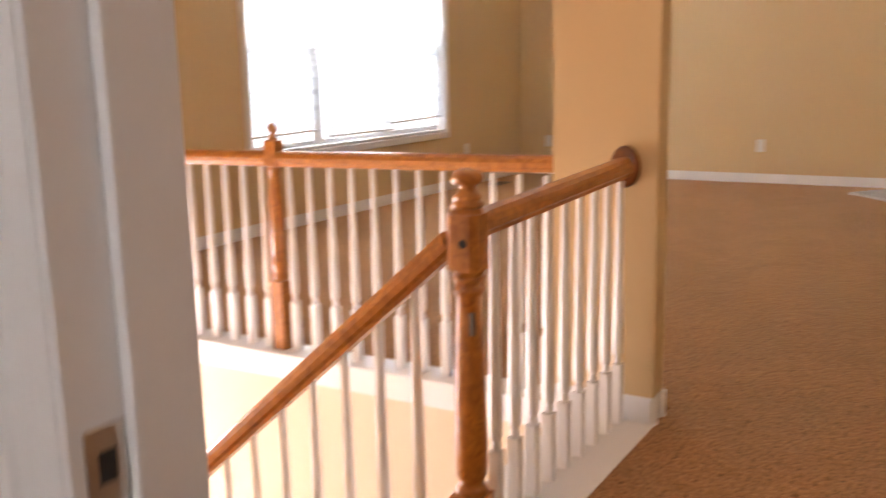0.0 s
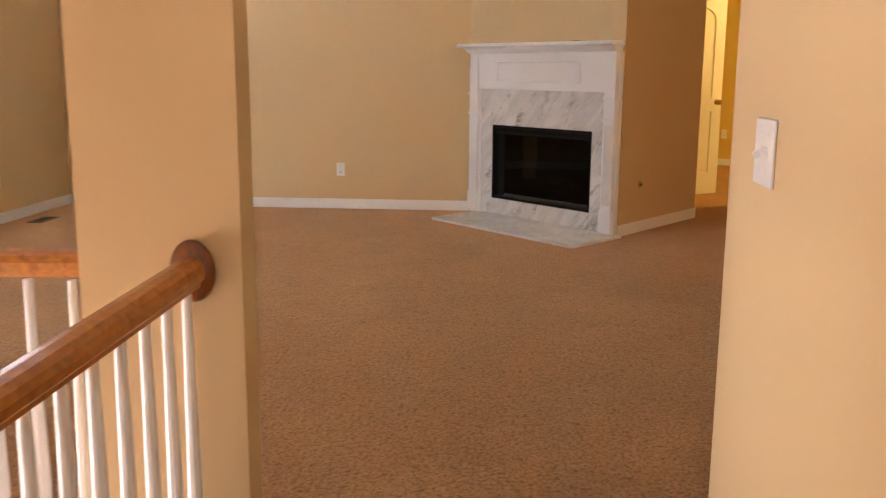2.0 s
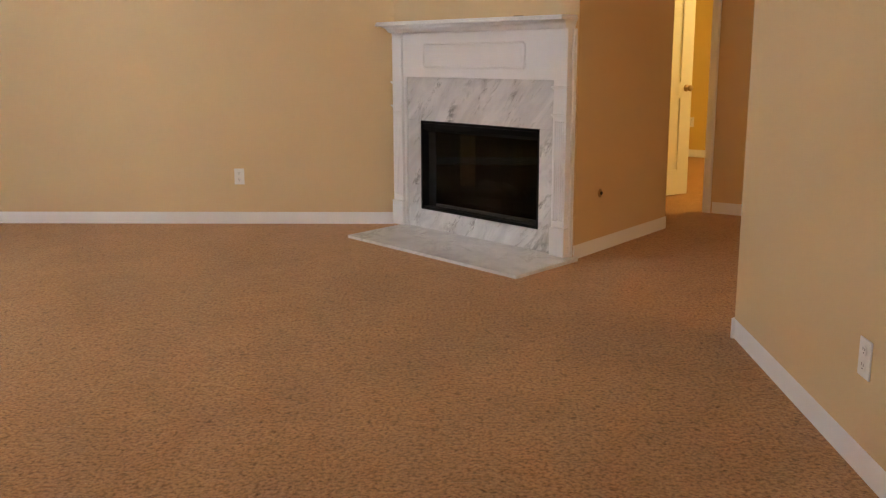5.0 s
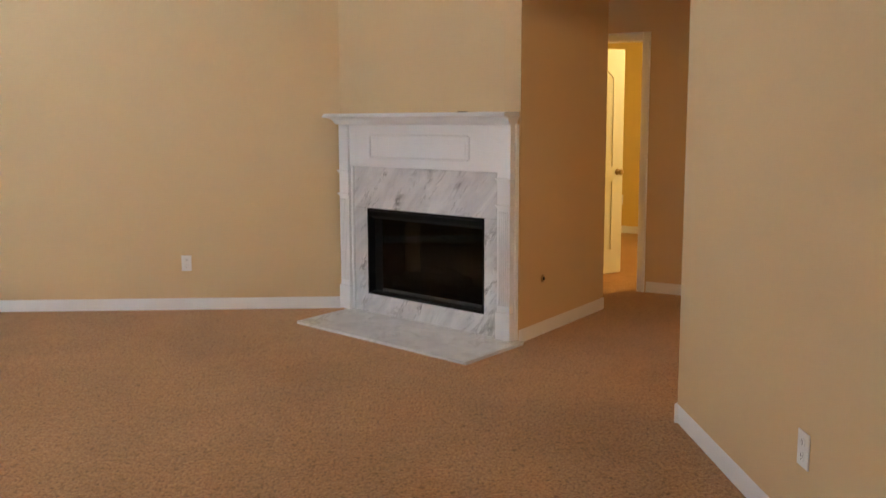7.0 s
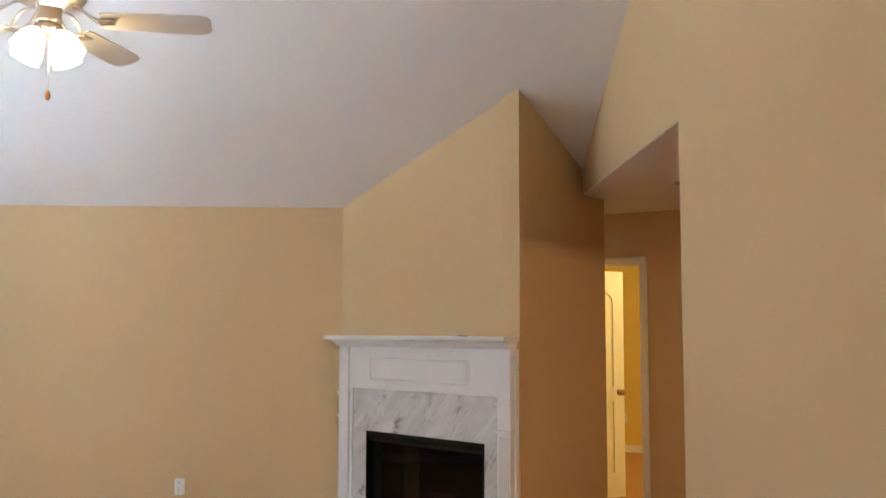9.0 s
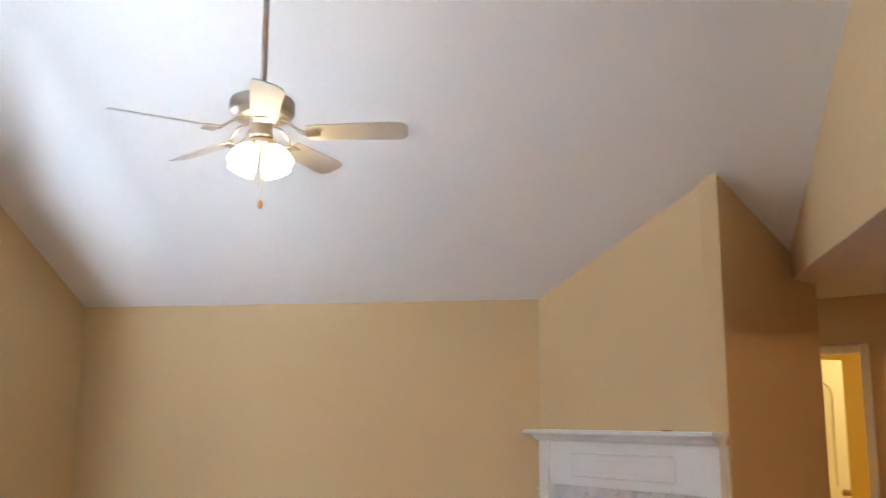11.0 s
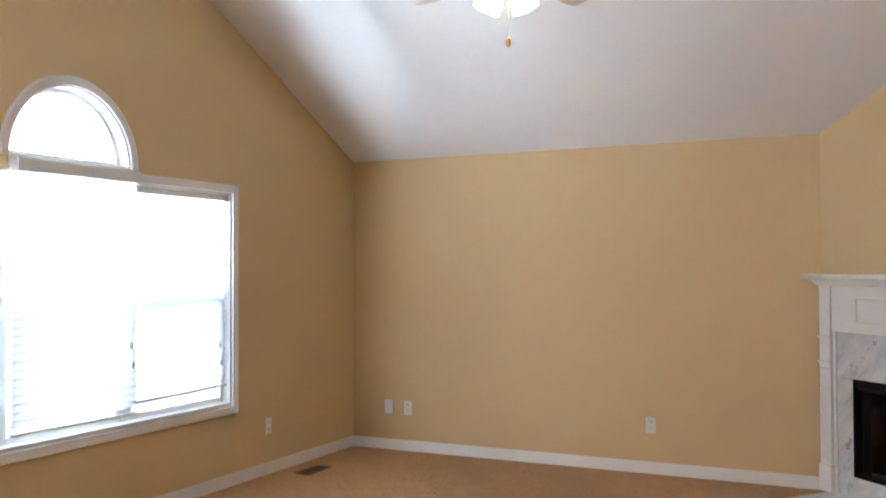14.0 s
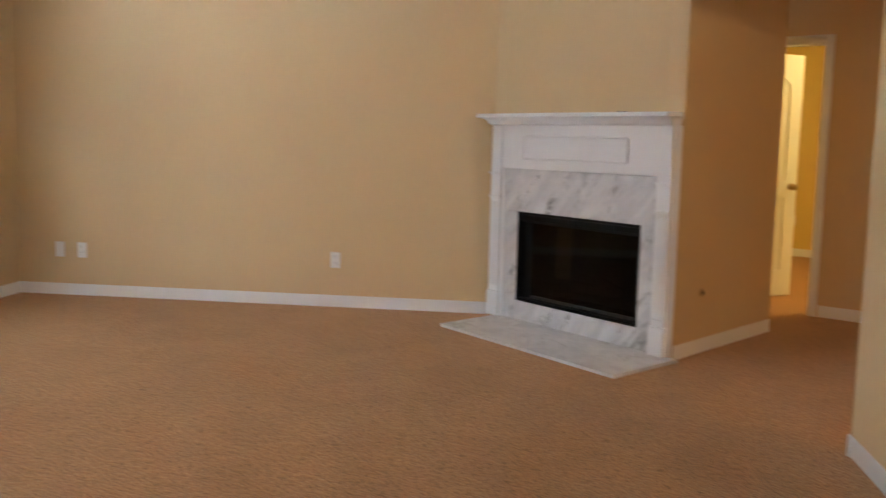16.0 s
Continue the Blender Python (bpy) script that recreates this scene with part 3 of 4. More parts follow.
    grate = bmesh.new()
    for k in range(7):
        box(0.50 + k * 0.11, 0.512 + k * 0.11, 0.06, 0.36, 0.185, 0.197, 0, grate)
    box(0.48, 1.19, 0.06, 0.075, 0.173, 0.185, 0, grate)
    box(0.48, 1.19, 0.34, 0.355, 0.173, 0.185, 0, grate)
    p("log_grate", grate, BLACK)
    return fp


fireplace()
hearth_bm = slab([(0.11, 0.004), (0.180, 0.584), (1.798, 0.613), (1.742, 0.004)], "z", 0.0, 0.020)
for v in hearth_bm.verts:
    v.co.y = -v.co.y
bmesh.ops.bevel(hearth_bm, geom=[e for e in hearth_bm.edges if all(v.co.z > 0.01 for v in e.verts)], offset=0.003, segments=2, affect="EDGES")
hearth = link("hearth_slab", moved(hearth_bm, FACE), HEARTH)
tagged(hearth, "polished grey-white marble hearth slab on the carpet", "hearth")
strip = thing("match_stick", FACE @ pose(1.30, -0.09, 1.4625, 0, 0, 8), "thin dark stick lying on the mantel shelf", "stick")
part("stick", box(-0.035, 0.035, -0.004, 0.004, 0, 0.006, 0.001), BLACK, strip)

# gas key valve on the return wall
valve = thing("gas_key_valve", RET @ pose(0.315, 0, 0.378), "dark round gas key valve on the tan wall", "valve")
part("escutcheon", lathe([(0.004, 0.0), (0.026, 0.0), (0.026, -0.003), (0.020, -0.006), (0.008, -0.007)], 20, axis="y"), BRASS, valve, smooth=True)
part("key_socket", lathe([(0.010, -0.006), (0.010, -0.014), (0.004, -0.014)], 12, axis="y"), DARK, valve)


# ================= outlets, switches, register =================
def wall_plate(m, name, label, category, w=0.074, h=0.118, sockets=1, toggles=0, group=""):
    ob = thing(name, m, label, category, group)
    bm = box(-w / 2, w / 2, -0.006, -0.0005, -h / 2, h / 2, 0.0022)
    plate = part("plate", bm, PLATE, ob)
    if sockets:
        for z in (-0.024, 0.024):
            s = part("socket", lathe([(0.0165, -0.0055), (0.0165, -0.0085), (0.013, -0.009)], 18, axis="y"), PLATE, plate, smooth=False)
            s.location.z = z
            for x, hh in ((-0.0062, 0.0085), (0.0062, 0.0065)):
                part("slot", box(x - 0.0012, x + 0.0012, -0.0096, -0.0088, z + 0.0005, z + hh + 0.002), DARK, plate)
            part("slot", lathe([(0.0026, -0.0088), (0.0026, -0.0096)], 8, (0, z - 0.007), axis="y"), DARK, plate)
    for k in range(toggles):
        x = (k - (toggles - 1) / 2) * 0.046
        up = 1 if k % 2 == 0 else -1
        t = box(-0.0045, 0.0045, -0.018, -0.003, -0.006, 0.006, 0.0012)
        part("toggle", moved(t, pose(x, 0, 0.0, 24 * up)), PLATE, plate)
        part("toggle_slot", box(x - 0.0055, x + 0.0055, -0.0066, -0.0055, -0.0125, 0.0125), PLATE, plate)
        for z in (-0.030, 0.030):
            part("screw", lathe([(0.003, -0.0058), (0.003, -0.0068)], 8, (x, z), axis="y"), PLATE, plate)
    return ob


def on_wall(p, along):
    return wall_frame(Vector(p), along)


OUT = "white duplex power outlets"
wall_plate(on_wall((-1.168, FAR_Y, 0.357), (1, 0, 0)), "power_outlet", "white duplex power outlet on the tan far wall", "outlet", group=OUT)
wall_plate(on_wall((-3.185, FAR_Y, 0.357), (1, 0, 0)), "power_outlet", "white duplex power outlet beside a cable plate", "outlet", group=OUT)
wall_plate(on_wall((-3.368, FAR_Y, 0.358), (1, 0, 0)), "cable_plate", "white blank cable plate near the room corner", "wall plate", sockets=0)
wall_plate(on_wall((WIN_X, 3.999, 0.356), (0, 1, 0)), "power_outlet", "white duplex power outlet under the window wall", "outlet", group=OUT)
wall_plate(on_wall((RIGHT_X, 1.060, 0.359), (0, -1, 0)), "power_outlet", "white duplex power outlet on the tan side wall", "outlet", w=0.082, group=OUT)
wall_plate(on_wall((SW_X, -1.595, 0.373), (0, -1, 0)), "power_outlet", "white duplex power outlet below the light switch", "outlet", group=OUT)
wall_plate(on_wall((SW_X, -1.388, 1.105), (0, -1, 0)), "light_switch", "white double toggle light switch plate", "light switch", w=0.119, h=0.116, sockets=0, toggles=2)
wall_plate(on_wall((0.085, DY0, 1.07), (1, 0, 0)), "light_switch", "white toggle light switch beside the door casing", "light switch", sockets=0, toggles=1)
back_pt = D0 + DA * -1.62 + DB * 3.79
wall_plate(on_wall((back_pt.x, back_pt.y, 0.42), DA), "power_outlet", "white duplex power outlet on the golden bedroom wall", "outlet", group=OUT)

reg = thing("floor_register", pose(-3.485, 4.245, 0.0, 0, 0, 90), "brown metal floor register set in the carpet", "floor vent")
fr = bmesh.new()
for bx in ((-0.15, 0.15, -0.065, -0.047), (-0.15, 0.15, 0.047, 0.065), (-0.15, -0.132, -0.047, 0.047), (0.132, 0.15, -0.047, 0.047)):
    box(bx[0], bx[1], bx[2], bx[3], 0.0, 0.007, 0.002, fr)
part("frame", fr, VENT, reg)
part("backing", box(-0.132, 0.132, -0.047, 0.047, 0.0, 0.002), DARK, reg)
for k in range(14):
    part("louvre", moved(box(-0.0015, 0.0015, -0.046, 0.046, 0, 0.006), pose(-0.122 + k * 0.0188, 0, 0.002, 0, 25)), VENT, reg)


# ================= window =================
def window():
    root = tagged(new("window_1"), "wide white window with arched top light and blinds", "window", kind="structure")
    root.matrix_world = Matrix.Translation((WIN_X, 0, 0))
    tw = 0.058
    # casing on the wall face
    for nm, bx in (("casing_side", (WY1, WY1 + tw, WZ0 - tw, WZ1 + tw)), ("casing_side", (WY0 - tw, WY0, WZ0 - tw, WZ1 + tw)), ("casing_bottom", (WY0 + 0.0005, WY1 - 0.0005, WZ0 - tw, WZ0)),
                   ("casing_top", (AC + AR + tw + 0.001, WY1 - 0.0005, WZ1, WZ1 + tw)), ("casing_top", (WY0 + 0.0005, AC - AR - tw - 0.001, WZ1, WZ1 + tw))):
        part(nm, box(0.0005, 0.020, bx[0], bx[1], bx[2], bx[3], 0.004), TRIM, root)
    bm = bmesh.new()
    prev = None
    n = 40
    for i in range(n + 1):
        a = math.pi * i / n
        ring = [bm.verts.new((x, AC + r * math.cos(a), ARCH_Z - 0.002 + r * math.sin(a))) for x, r in ((0.0005, AR), (0.017, AR), (0.021, AR + 0.012), (0.021, AR + tw - 0.01), (0.012, AR + tw), (0.0005, AR + tw))]
        if prev:
            for k in range(6):
                bm.faces.new((prev[k], prev[(k + 1) % 6], ring[(k + 1) % 6], ring[k]))
        else:
            bm.faces.new(ring)
        prev = ring
    bm.faces.new(prev[::-1])
    part("arch_casing", bm, TRIM, root)
    # jamb liners inside the opening
    for bx in ((WY0 + 0.0005, WY1 - 0.0005, WZ0, WZ0 + 0.012), (WY0 + 0.0005, WY1 - 0.0005, WZ1 - 0.012, WZ1), (WY0, WY0 + 0.012, WZ0 + 0.013, WZ1 - 0.013), (WY1 - 0.012, WY1, WZ0 + 0.013, WZ1 - 0.013)):
        part("jamb_liner", box(-0.118, -0.001, bx[0], bx[1], bx[2], bx[3]), TRIM, root)
    part("window_sill", box(-0.117, 0.012, WY0 + 0.014, WY1 - 0.014, WZ0 + 0.0125, WZ0 + 0.026, 0.003), TRIM, root, "white painted window ledge")
    # mullions and sashes
    m1, m2 = AC - AR - 0.01, AC + AR + 0.01
    for y in (m1, m2):
        part("mullion", box(-0.115, -0.055, y - 0.028, y + 0.028, WZ0 + 0.027, WZ1 - 0.013, 0.003), TRIM, root)
    for y0, y1 in ((WY0 + 0.012, m1 - 0.028), (m1 + 0.028, m2 - 0.028), (m2 + 0.028, WY1 - 0.012)):
        zs = (WZ0 + 0.027, (WZ0 + WZ1) / 2, WZ1 - 0.013)
        for z0, z1, x in ((zs[0], zs[1] + 0.015, -0.085), (zs[1] - 0.015, zs[2], -0.112)):
            s = bmesh.new()
            e = 0.035
            for bx in ((y0, y0 + e, z0, z1), (y1 - e, y1, z0, z1), (y0 + e, y1 - e, z0, z0 + e), (y0 + e, y1 - e, z1 - e, z1)):
                box(x, x + 0.024, bx[0] + 0.0005, bx[1] - 0.0005, bx[2], bx[3], 0, s)
            sash = part("sash", s, TRIM, root)
            pane = part("pane", box(x + 0.010, x + 0.014, y0 + e, y1 - e, z0 + e, z1 - e), GLASS, sash)
            pane.visible_shadow = False
    ln = bmesh.new()
    prev = None
    for i in range(33):
        a = math.pi * i / 32
        ring = [ln.verts.new((x, AC + r * math.cos(a), ARCH_Z + 0.001 + r * math.sin(a))) for x, r in ((-0.118, AR - 0.0005), (-0.0005, AR - 0.0005), (-0.0005, AR - 0.011), (-0.118, AR - 0.011))]
        if prev:
            for k in range(4):
                ln.faces.new((prev[k], prev[(k + 1) % 4], ring[(k + 1) % 4], ring[k]))
        else:
            ln.faces.new(ring)
        prev = ring
    ln.faces.new(prev[::-1])
    part("arch_liner", ln, TRIM, root)
    part("arch_ledge", box(-0.116, 0.014, AC - AR + 0.012, AC + AR - 0.012, ARCH_Z + 0.001, ARCH_Z + 0.012, 0.002), TRIM, root)
    # arched light
    outer = [(AC + (AR - 0.0115) * math.cos(math.pi * i / 24), ARCH_Z + 0.0125 + (AR - 0.024) * math.sin(math.pi * i / 24)) for i in range(25)]
    inner = [(AC + (AR - 0.040) * math.cos(math.pi * i / 24), ARCH_Z + 0.040 + (AR - 0.078) * math.sin(math.pi * i / 24)) for i in range(25)]
    part("arch_sash", slab(outer, "x", -0.11, -0.08, holes=[inner]), TRIM, root)
    pane = part("arch_pane", slab(inner, "x", -0.098, -0.094), GLASS, root)
    pane.visible_shadow = False
    # ledge between the arch and the windows below
    part("transom", box(-0.112, 0.016, AC - AR + 0.002, AC + AR - 0.002, WZ1 + 0.0005, ARCH_Z - 0.0005, 0.002), TRIM, root)
    return m1, m2


M1, M2 = window()


def blind(y0, y1, top, bottom, x, proud, sag, label):
    ob = thing("window_blind", pose(WIN_X + x, (y0 + y1) / 2, top), label, "blind", "white horizontal window blinds")
    w = (y1 - y0) / 2
    part("head_rail", box(-0.024, 0.026 + proud, -w, w, -0.045 - proud * 2.2, 0.0, 0.003), TRIM, ob, "white blind head rail")
    part("bottom_rail", moved(box(-0.022, 0.022, -w + 0.004, w - 0.004, 0.0, 0.018, 0.004), pose(0, 0, bottom - top, sag)), TRIM, ob)
    n = int((top - bottom - 0.075) / 0.044)
    me = None
    for k in range(n):
        z = -0.072 - k * 0.044
        if me is None:
            bm = bmesh.new()
            prev = None
            for i in range(5):
                a = (i - 2) / 2
                row = [bm.verts.new((0.0245 * a, s * (w - 0.003), 0.003 * (1 - a * a) + h)) for s in (-1, 1) for h in (0, 0.0028)]
                if prev:
                    bm.faces.new((prev[0], prev[2], row[2], row[0]))
                    bm.faces.new((prev[1], row[1], row[3], prev[3]))
                    bm.faces.new((prev[0], row[0], row[1], prev[1]))
                    bm.faces.new((prev[2], prev[3], row[3], row[2]))
                else:
                    bm.faces.new((row[0], row[1], row[3], row[2]))
                prev = row
            bm.faces.new((prev[0], prev[2], prev[3], prev[1]))
            s = part("slat", bm, BLIND, ob)
            me = s.data
        else:
            s = new("slat", me)
            s.parent = ob
        s.location = (0, 0, z)
        s.rotation_euler = (0, radians(-66 + 2.5 * math.sin(k * 2.3)), 0)
    for y in (-w * 0.72, w * 0.72):
        part("ladder_cord", box(-0.0265, -0.0250, y - 0.001, y + 0.001, bottom - top, -0.04), BLIND, ob)
        part("ladder_cord", box(0.0250, 0.0265, y - 0.001, y + 0.001, bottom - top, -0.04), BLIND, ob)
    for dy, drop in ((w * 0.84, -1.14), (w * 0.80, -1.02)):
        cord = part("pull_cord", lathe([(0.0014, drop), (0.0014, -0.04)], 6, (0.034 + proud, dy)), BLIND, ob)
        part("tassel", lathe([(0.003, drop + 0.004), (0.006, drop - 0.004), (0.009, drop - 0.030), (0.006, drop - 0.036)], 10, (0.034 + proud, dy)), TASSEL, cord, "small grey cord tassel", smooth=True)
    part("tilt_wand", lathe([(0.004, -0.62), (0.005, -0.60), (0.0035, -0.06), (0.0035, -0.05)], 8, (0.036 + proud, -w * 0.86)), BLIND, ob)
    return ob


blind(WY0 + 0.016, M1 - 0.006, WZ1 - 0.014, 0.685, -0.045, 0.0, 0.6, "white slatted blind stopping short of the sill")
blind(M1 + 0.008, M2 - 0.008, WZ1 + 0.058, 0.640, 0.052, 0.012, -0.3, "white slatted blind below the arched light")
blind(M2 + 0.006, WY1 - 0.016, WZ1 - 0.014, 0.690, -0.045, 0.0, 1.1, "white slatted blind raised a little above the ledge")

# plain bright distance outside the windows
HAZE = mat("bright_outdoor_haze", (0.9, 0.93, 0.96), 1.0, 0.0, 1, 10, 0, emit=(0.90, 0.96, 1.0), strength=7.0)
tagged(link("backdrop", box(-9.2, -9.0, -9, 12, -5, 9), HAZE), "pale overcast daylight beyond the window", "backdrop", kind="structure")
FIELD = mat("hazy_outdoor_ground", (0.55, 0.60, 0.62), 1.0, 0.05, 1, 4, 0, emit=(0.78, 0.88, 1.0), strength=1.9)
tagged(link("backdrop_ground", box(-8.98, -8.9, -9, 12, -5, 1.25), FIELD), "pale hazy ground beyond the window", "backdrop", kind="structure")
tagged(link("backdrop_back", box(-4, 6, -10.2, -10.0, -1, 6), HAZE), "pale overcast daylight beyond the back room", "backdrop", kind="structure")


# ================= ceiling fan =================
def ceiling_fan():
    fx, fy = -0.965, 1.920
    fan = thing("ceiling_fan", pose(fx, fy, 2.742), "brushed nickel ceiling fan with five white blades and lit lamps", "ceiling fan")
    top = vault(fy) - 2.742
    part("ceiling_canopy", lathe([(0.02, top - 0.085), (0.045, top - 0.075), (0.065, top - 0.03), (0.068, top - 0.006)], 24), NICKEL, fan, smooth=True)
    part("downrod", lathe([(0.0135, 0.20), (0.0135, top - 0.08)], 14), NICKEL, fan, "long brushed nickel downrod", smooth=True)
    part("motor_housing", lathe([(0.022, 0.228), (0.030, 0.222), (0.036, 0.190), (0.060, 0.172), (0.112, 0.166), (0.134, 0.158), (0.141, 0.146), (0.141, 0.098), (0.136, 0.088), (0.128, 0.084), (0.126, 0.076), (0.108, 0.070), (0.06, 0.066)], 36), NICKEL, fan, "brushed nickel motor housing", smooth=True)
    part("switch_housing", lathe([(0.05, 0.066), (0.052, 0.06), (0.048, 0.01), (0.052, 0.0), (0.05, -0.012), (0.03, -0.02)], 28), NICKEL, fan, smooth=True)
    for k in range(5):
        a = radians(5.0 + 72 * k)
        m = Matrix.Rotation(a, 4, "Z")
        arm = bmesh.new()
        for sy in (-0.028, 0.028):
            prev = None
            for i in range(9):
                f_ = i / 8
                x, y, z = 0.085 + 0.125 * f_, sy * (0.45 + 0.75 * math.sin(math.pi * f_)), 0.060 - 0.058 * f_ + 0.008 * math.sin(2 * math.pi * f_)
                ring = [arm.verts.new((x, y + dy, z + dz)) for dy, dz in ((-0.006, -0.003), (0.006, -0.003), (0.006, 0.003), (-0.006, 0.003))]
                if prev:
                    for j in range(4):
                        arm.faces.new((prev[j], prev[(j + 1) % 4], ring[(j + 1) % 4], ring[j]))
                else:
                    arm.faces.new(ring)
                prev = ring
            arm.faces.new(prev[::-1])
        box(0.195, 0.255, -0.040, 0.040, -0.004, 0.002, 0.002, arm)
        part("blade_arm", moved(arm, m), NICKEL, fan, "nickel scroll blade bracket")
        outline = [(0.205, -0.052), (0.26, -0.058), (0.58, -0.068), (0.622, -0.060), (0.640, -0.035), (0.640, 0.035), (0.622, 0.060), (0.58, 0.068), (0.26, 0.058), (0.205, 0.052)]
        bm = slab(outline, "z", -0.003, 0.003)
        bmesh.ops.bevel(bm, geom=list(bm.edges), offset=0.0012, segments=1, affect="EDGES")
        part("fan_blade", moved(bm, m @ pose(0, 0, 0.006, -16)), BLADE, fan, "white fan blade")
    hub = part("lamp_fitter", lathe([(0.03, -0.02), (0.055, -0.026), (0.06, -0.040), (0.045, -0.056), (0.018, -0.064), (0.008, -0.075)], 28), NICKEL, fan, smooth=True)
    for k in range(4):
        m = Matrix.Rotation(radians(-22 + 90 * k), 4, "Z")
        arm = lathe([(0.010, 0.0), (0.012, 0.02), (0.022, 0.035), (0.024, 0.05)], 14)
        part("lamp_arm", moved(arm, m @ pose(0.035, 0, -0.034, 0, 140)), NICKEL, fan, smooth=True)
        sh = lathe([(0.022, 0.0), (0.030, 0.008), (0.046, 0.030), (0.060, 0.060), (0.066, 0.090), (0.064, 0.112), (0.069, 0.128), (0.060, 0.129), (0.055, 0.110), (0.02, 0.05)], 24, ribs=0.018, lobes=8)
        part("lamp_shade", moved(sh, m @ pose(0.056, 0, -0.060, 0, 146) @ Matrix.Scale(0.86, 4)), SHADE, fan, "glowing frosted tulip glass shade", smooth=True)
    part("pull_chain", lathe([(0.0016, -0.292), (0.0016, -0.07)], 6, (0.012, -0.01)), NICKEL, fan)
    part("chain_fob", lathe([(0.004, -0.330), (0.010, -0.322), (0.011, -0.308), (0.006, -0.294), (0.003, -0.290)], 14, (0.012, -0.01)), OAK, fan, "small wooden pull fob", smooth=True)
    return fan


ceiling_fan()


# ================= railings =================
BAL = [(0.0085, 0.30), (0.0125, 0.305), (0.0135, 0.315), (0.0105, 0.328), (0.0165, 0.345), (0.0175, 0.40), (0.0145, 0.60), (0.0110, 0.90), (0.0105, 1.0)]


def baluster_mesh(height, base):
    bm = lathe([(r, base + (h - 0.30) / 0.70 * (height - base)) for r, h in BAL], 10)
    box(-0.016, 0.016, -0.016, 0.016, 0.0, base, 0.002, bm)
    return bm


RAILP = [(-0.020, -0.030), (0.020, -0.030), (0.022, -0.020), (0.030, -0.012), (0.032, 0.004), (0.028, 0.018), (0.018, 0.028), (0.0, 0.031), (-0.018, 0.028), (-0.028, 0.018), (-0.032, 0.004), (-0.030, -0.012), (-0.022, -0.020)]


def newel(x, y, drop, label, tall=0.945):
    """Base block, turned shaft, eight-sided block and ball, from drop below the floor."""
    s = tall / 0.945
    ob = thing("newel_post", pose(x, y, drop), label, "newel post")
    h = -drop
    part("base_block", box(-0.042, 0.042, -0.042, 0.042, 0, h + 0.13 * s, 0.004), OAK, ob)
    part("shaft", lathe([(0.036, h + 0.13 * s), (0.042, h + 0.140 * s), (0.036, h + 0.152 * s), (0.030, h + 0.165 * s), (0.038, h + 0.185 * s), (0.040, h + 0.26 * s), (0.036, h + 0.45 * s), (0.029, h + 0.60 * s), (0.027, h + 0.635 * s), (0.036, h + 0.645 * s), (0.036, h + 0.655 * s), (0.029, h + 0.662 * s), (0.037, h + 0.675 * s), (0.040, h + 0.685 * s)], 24), OAK, ob, "turned oak shaft", smooth=True)
    b = 0.041
    c = b * 0.62
    octa = [(-b, -c), (-c, -b), (c, -b), (b, -c), (b, c), (c, b), (-c, b), (-b, c)]
    bm = slab(octa, "z", h + 0.70 * s, h + 0.835 * s)
    lathe([(0.030, h + 0.678 * s), (0.041, h + 0.70 * s)], 8, bm=bm)
    lathe([(0.041, h + 0.835 * s), (0.032, h + 0.846 * s)], 8, bm=bm)
    part("rail_block", bm, OAK, ob, "chamfered oak block")
    part("ball_finial", lathe([(r, h + z * s) for r, z in ((0.031, 0.846), (0.038, 0.851), (0.038, 0.858), (0.027, 0.863), (0.033, 0.869), (0.033, 0.875), (0.022, 0.882), (0.017, 0.892), (0.020, 0.899), (0.034, 0.906), (0.038, 0.915), (0.036, 0.925), (0.026, 0.934), (0.010, 0.938), (0.003, 0.939))], 24), OAK, ob, "turned oak mushroom finial", smooth=True)
    return ob


NX, NY = -0.311, -2.138
RX = -0.275
GY = -1.10
near_post = newel(NX, NY, 0.0, "turned honey oak newel post at the stair head", tall=0.925)
part("bolt_hole", lathe([(0.010, -0.0005), (0.010, -0.003)], 12, (0.0, 0.0), axis="y"), DARK, near_post).matrix_local = pose(0.012, -0.0455, 0.752)
part("latch_strip", box(0.018, 0.032, -0.034, -0.028, 0.535, 0.590, 0.001), NICKEL_DARK, near_post, "small dull metal plate")
slim = thing("newel_post", pose(-1.775, GY, 0.006), "slim turned oak newel post in the guard railing", "newel post")
part("base_block", box(-0.030, 0.030, -0.030, 0.030, 0, 0.29, 0.003), OAK, slim)
part("shaft", lathe([(0.026, 0.29), (0.031, 0.30), (0.031, 0.310), (0.025, 0.320), (0.030, 0.340), (0.032, 0.370), (0.027, 0.385), (0.031, 0.40), (0.030, 0.55), (0.025, 0.70), (0.023, 0.735), (0.028, 0.745), (0.028, 0.755), (0.024, 0.762)], 20), OAK, slim, "turned oak shaft", smooth=True)
part("rail_block", box(-0.030, 0.030, -0.030, 0.030, 0.762, 0.868, 0.004), OAK, slim)
part("ball_finial", lathe([(0.020, 0.868), (0.024, 0.875), (0.014, 0.884), (0.012, 0.892), (0.020, 0.904), (0.022, 0.916), (0.016, 0.930), (0.004, 0.938)], 18), OAK, slim, "small turned finial", smooth=True)
ros = thing("rail_rosette", pose(RX + 0.015, CY0 - 0.001, 0.832), "oval oak rosette, darkened as in shade, where the rail meets the post", "rosette")
part("disc", lathe([(0.062, 0.0), (0.066, -0.006), (0.060, -0.014), (0.050, -0.018), (0.03, -0.019)], 28, axis="y"), SHADED_OAK, ros, smooth=True).scale = (0.74, 1, 1)
ros2 = thing("rail_rosette", pose(CX0 - 0.001, GY - 0.005, 0.820), "round oak rosette at the guard rail end", "rosette")
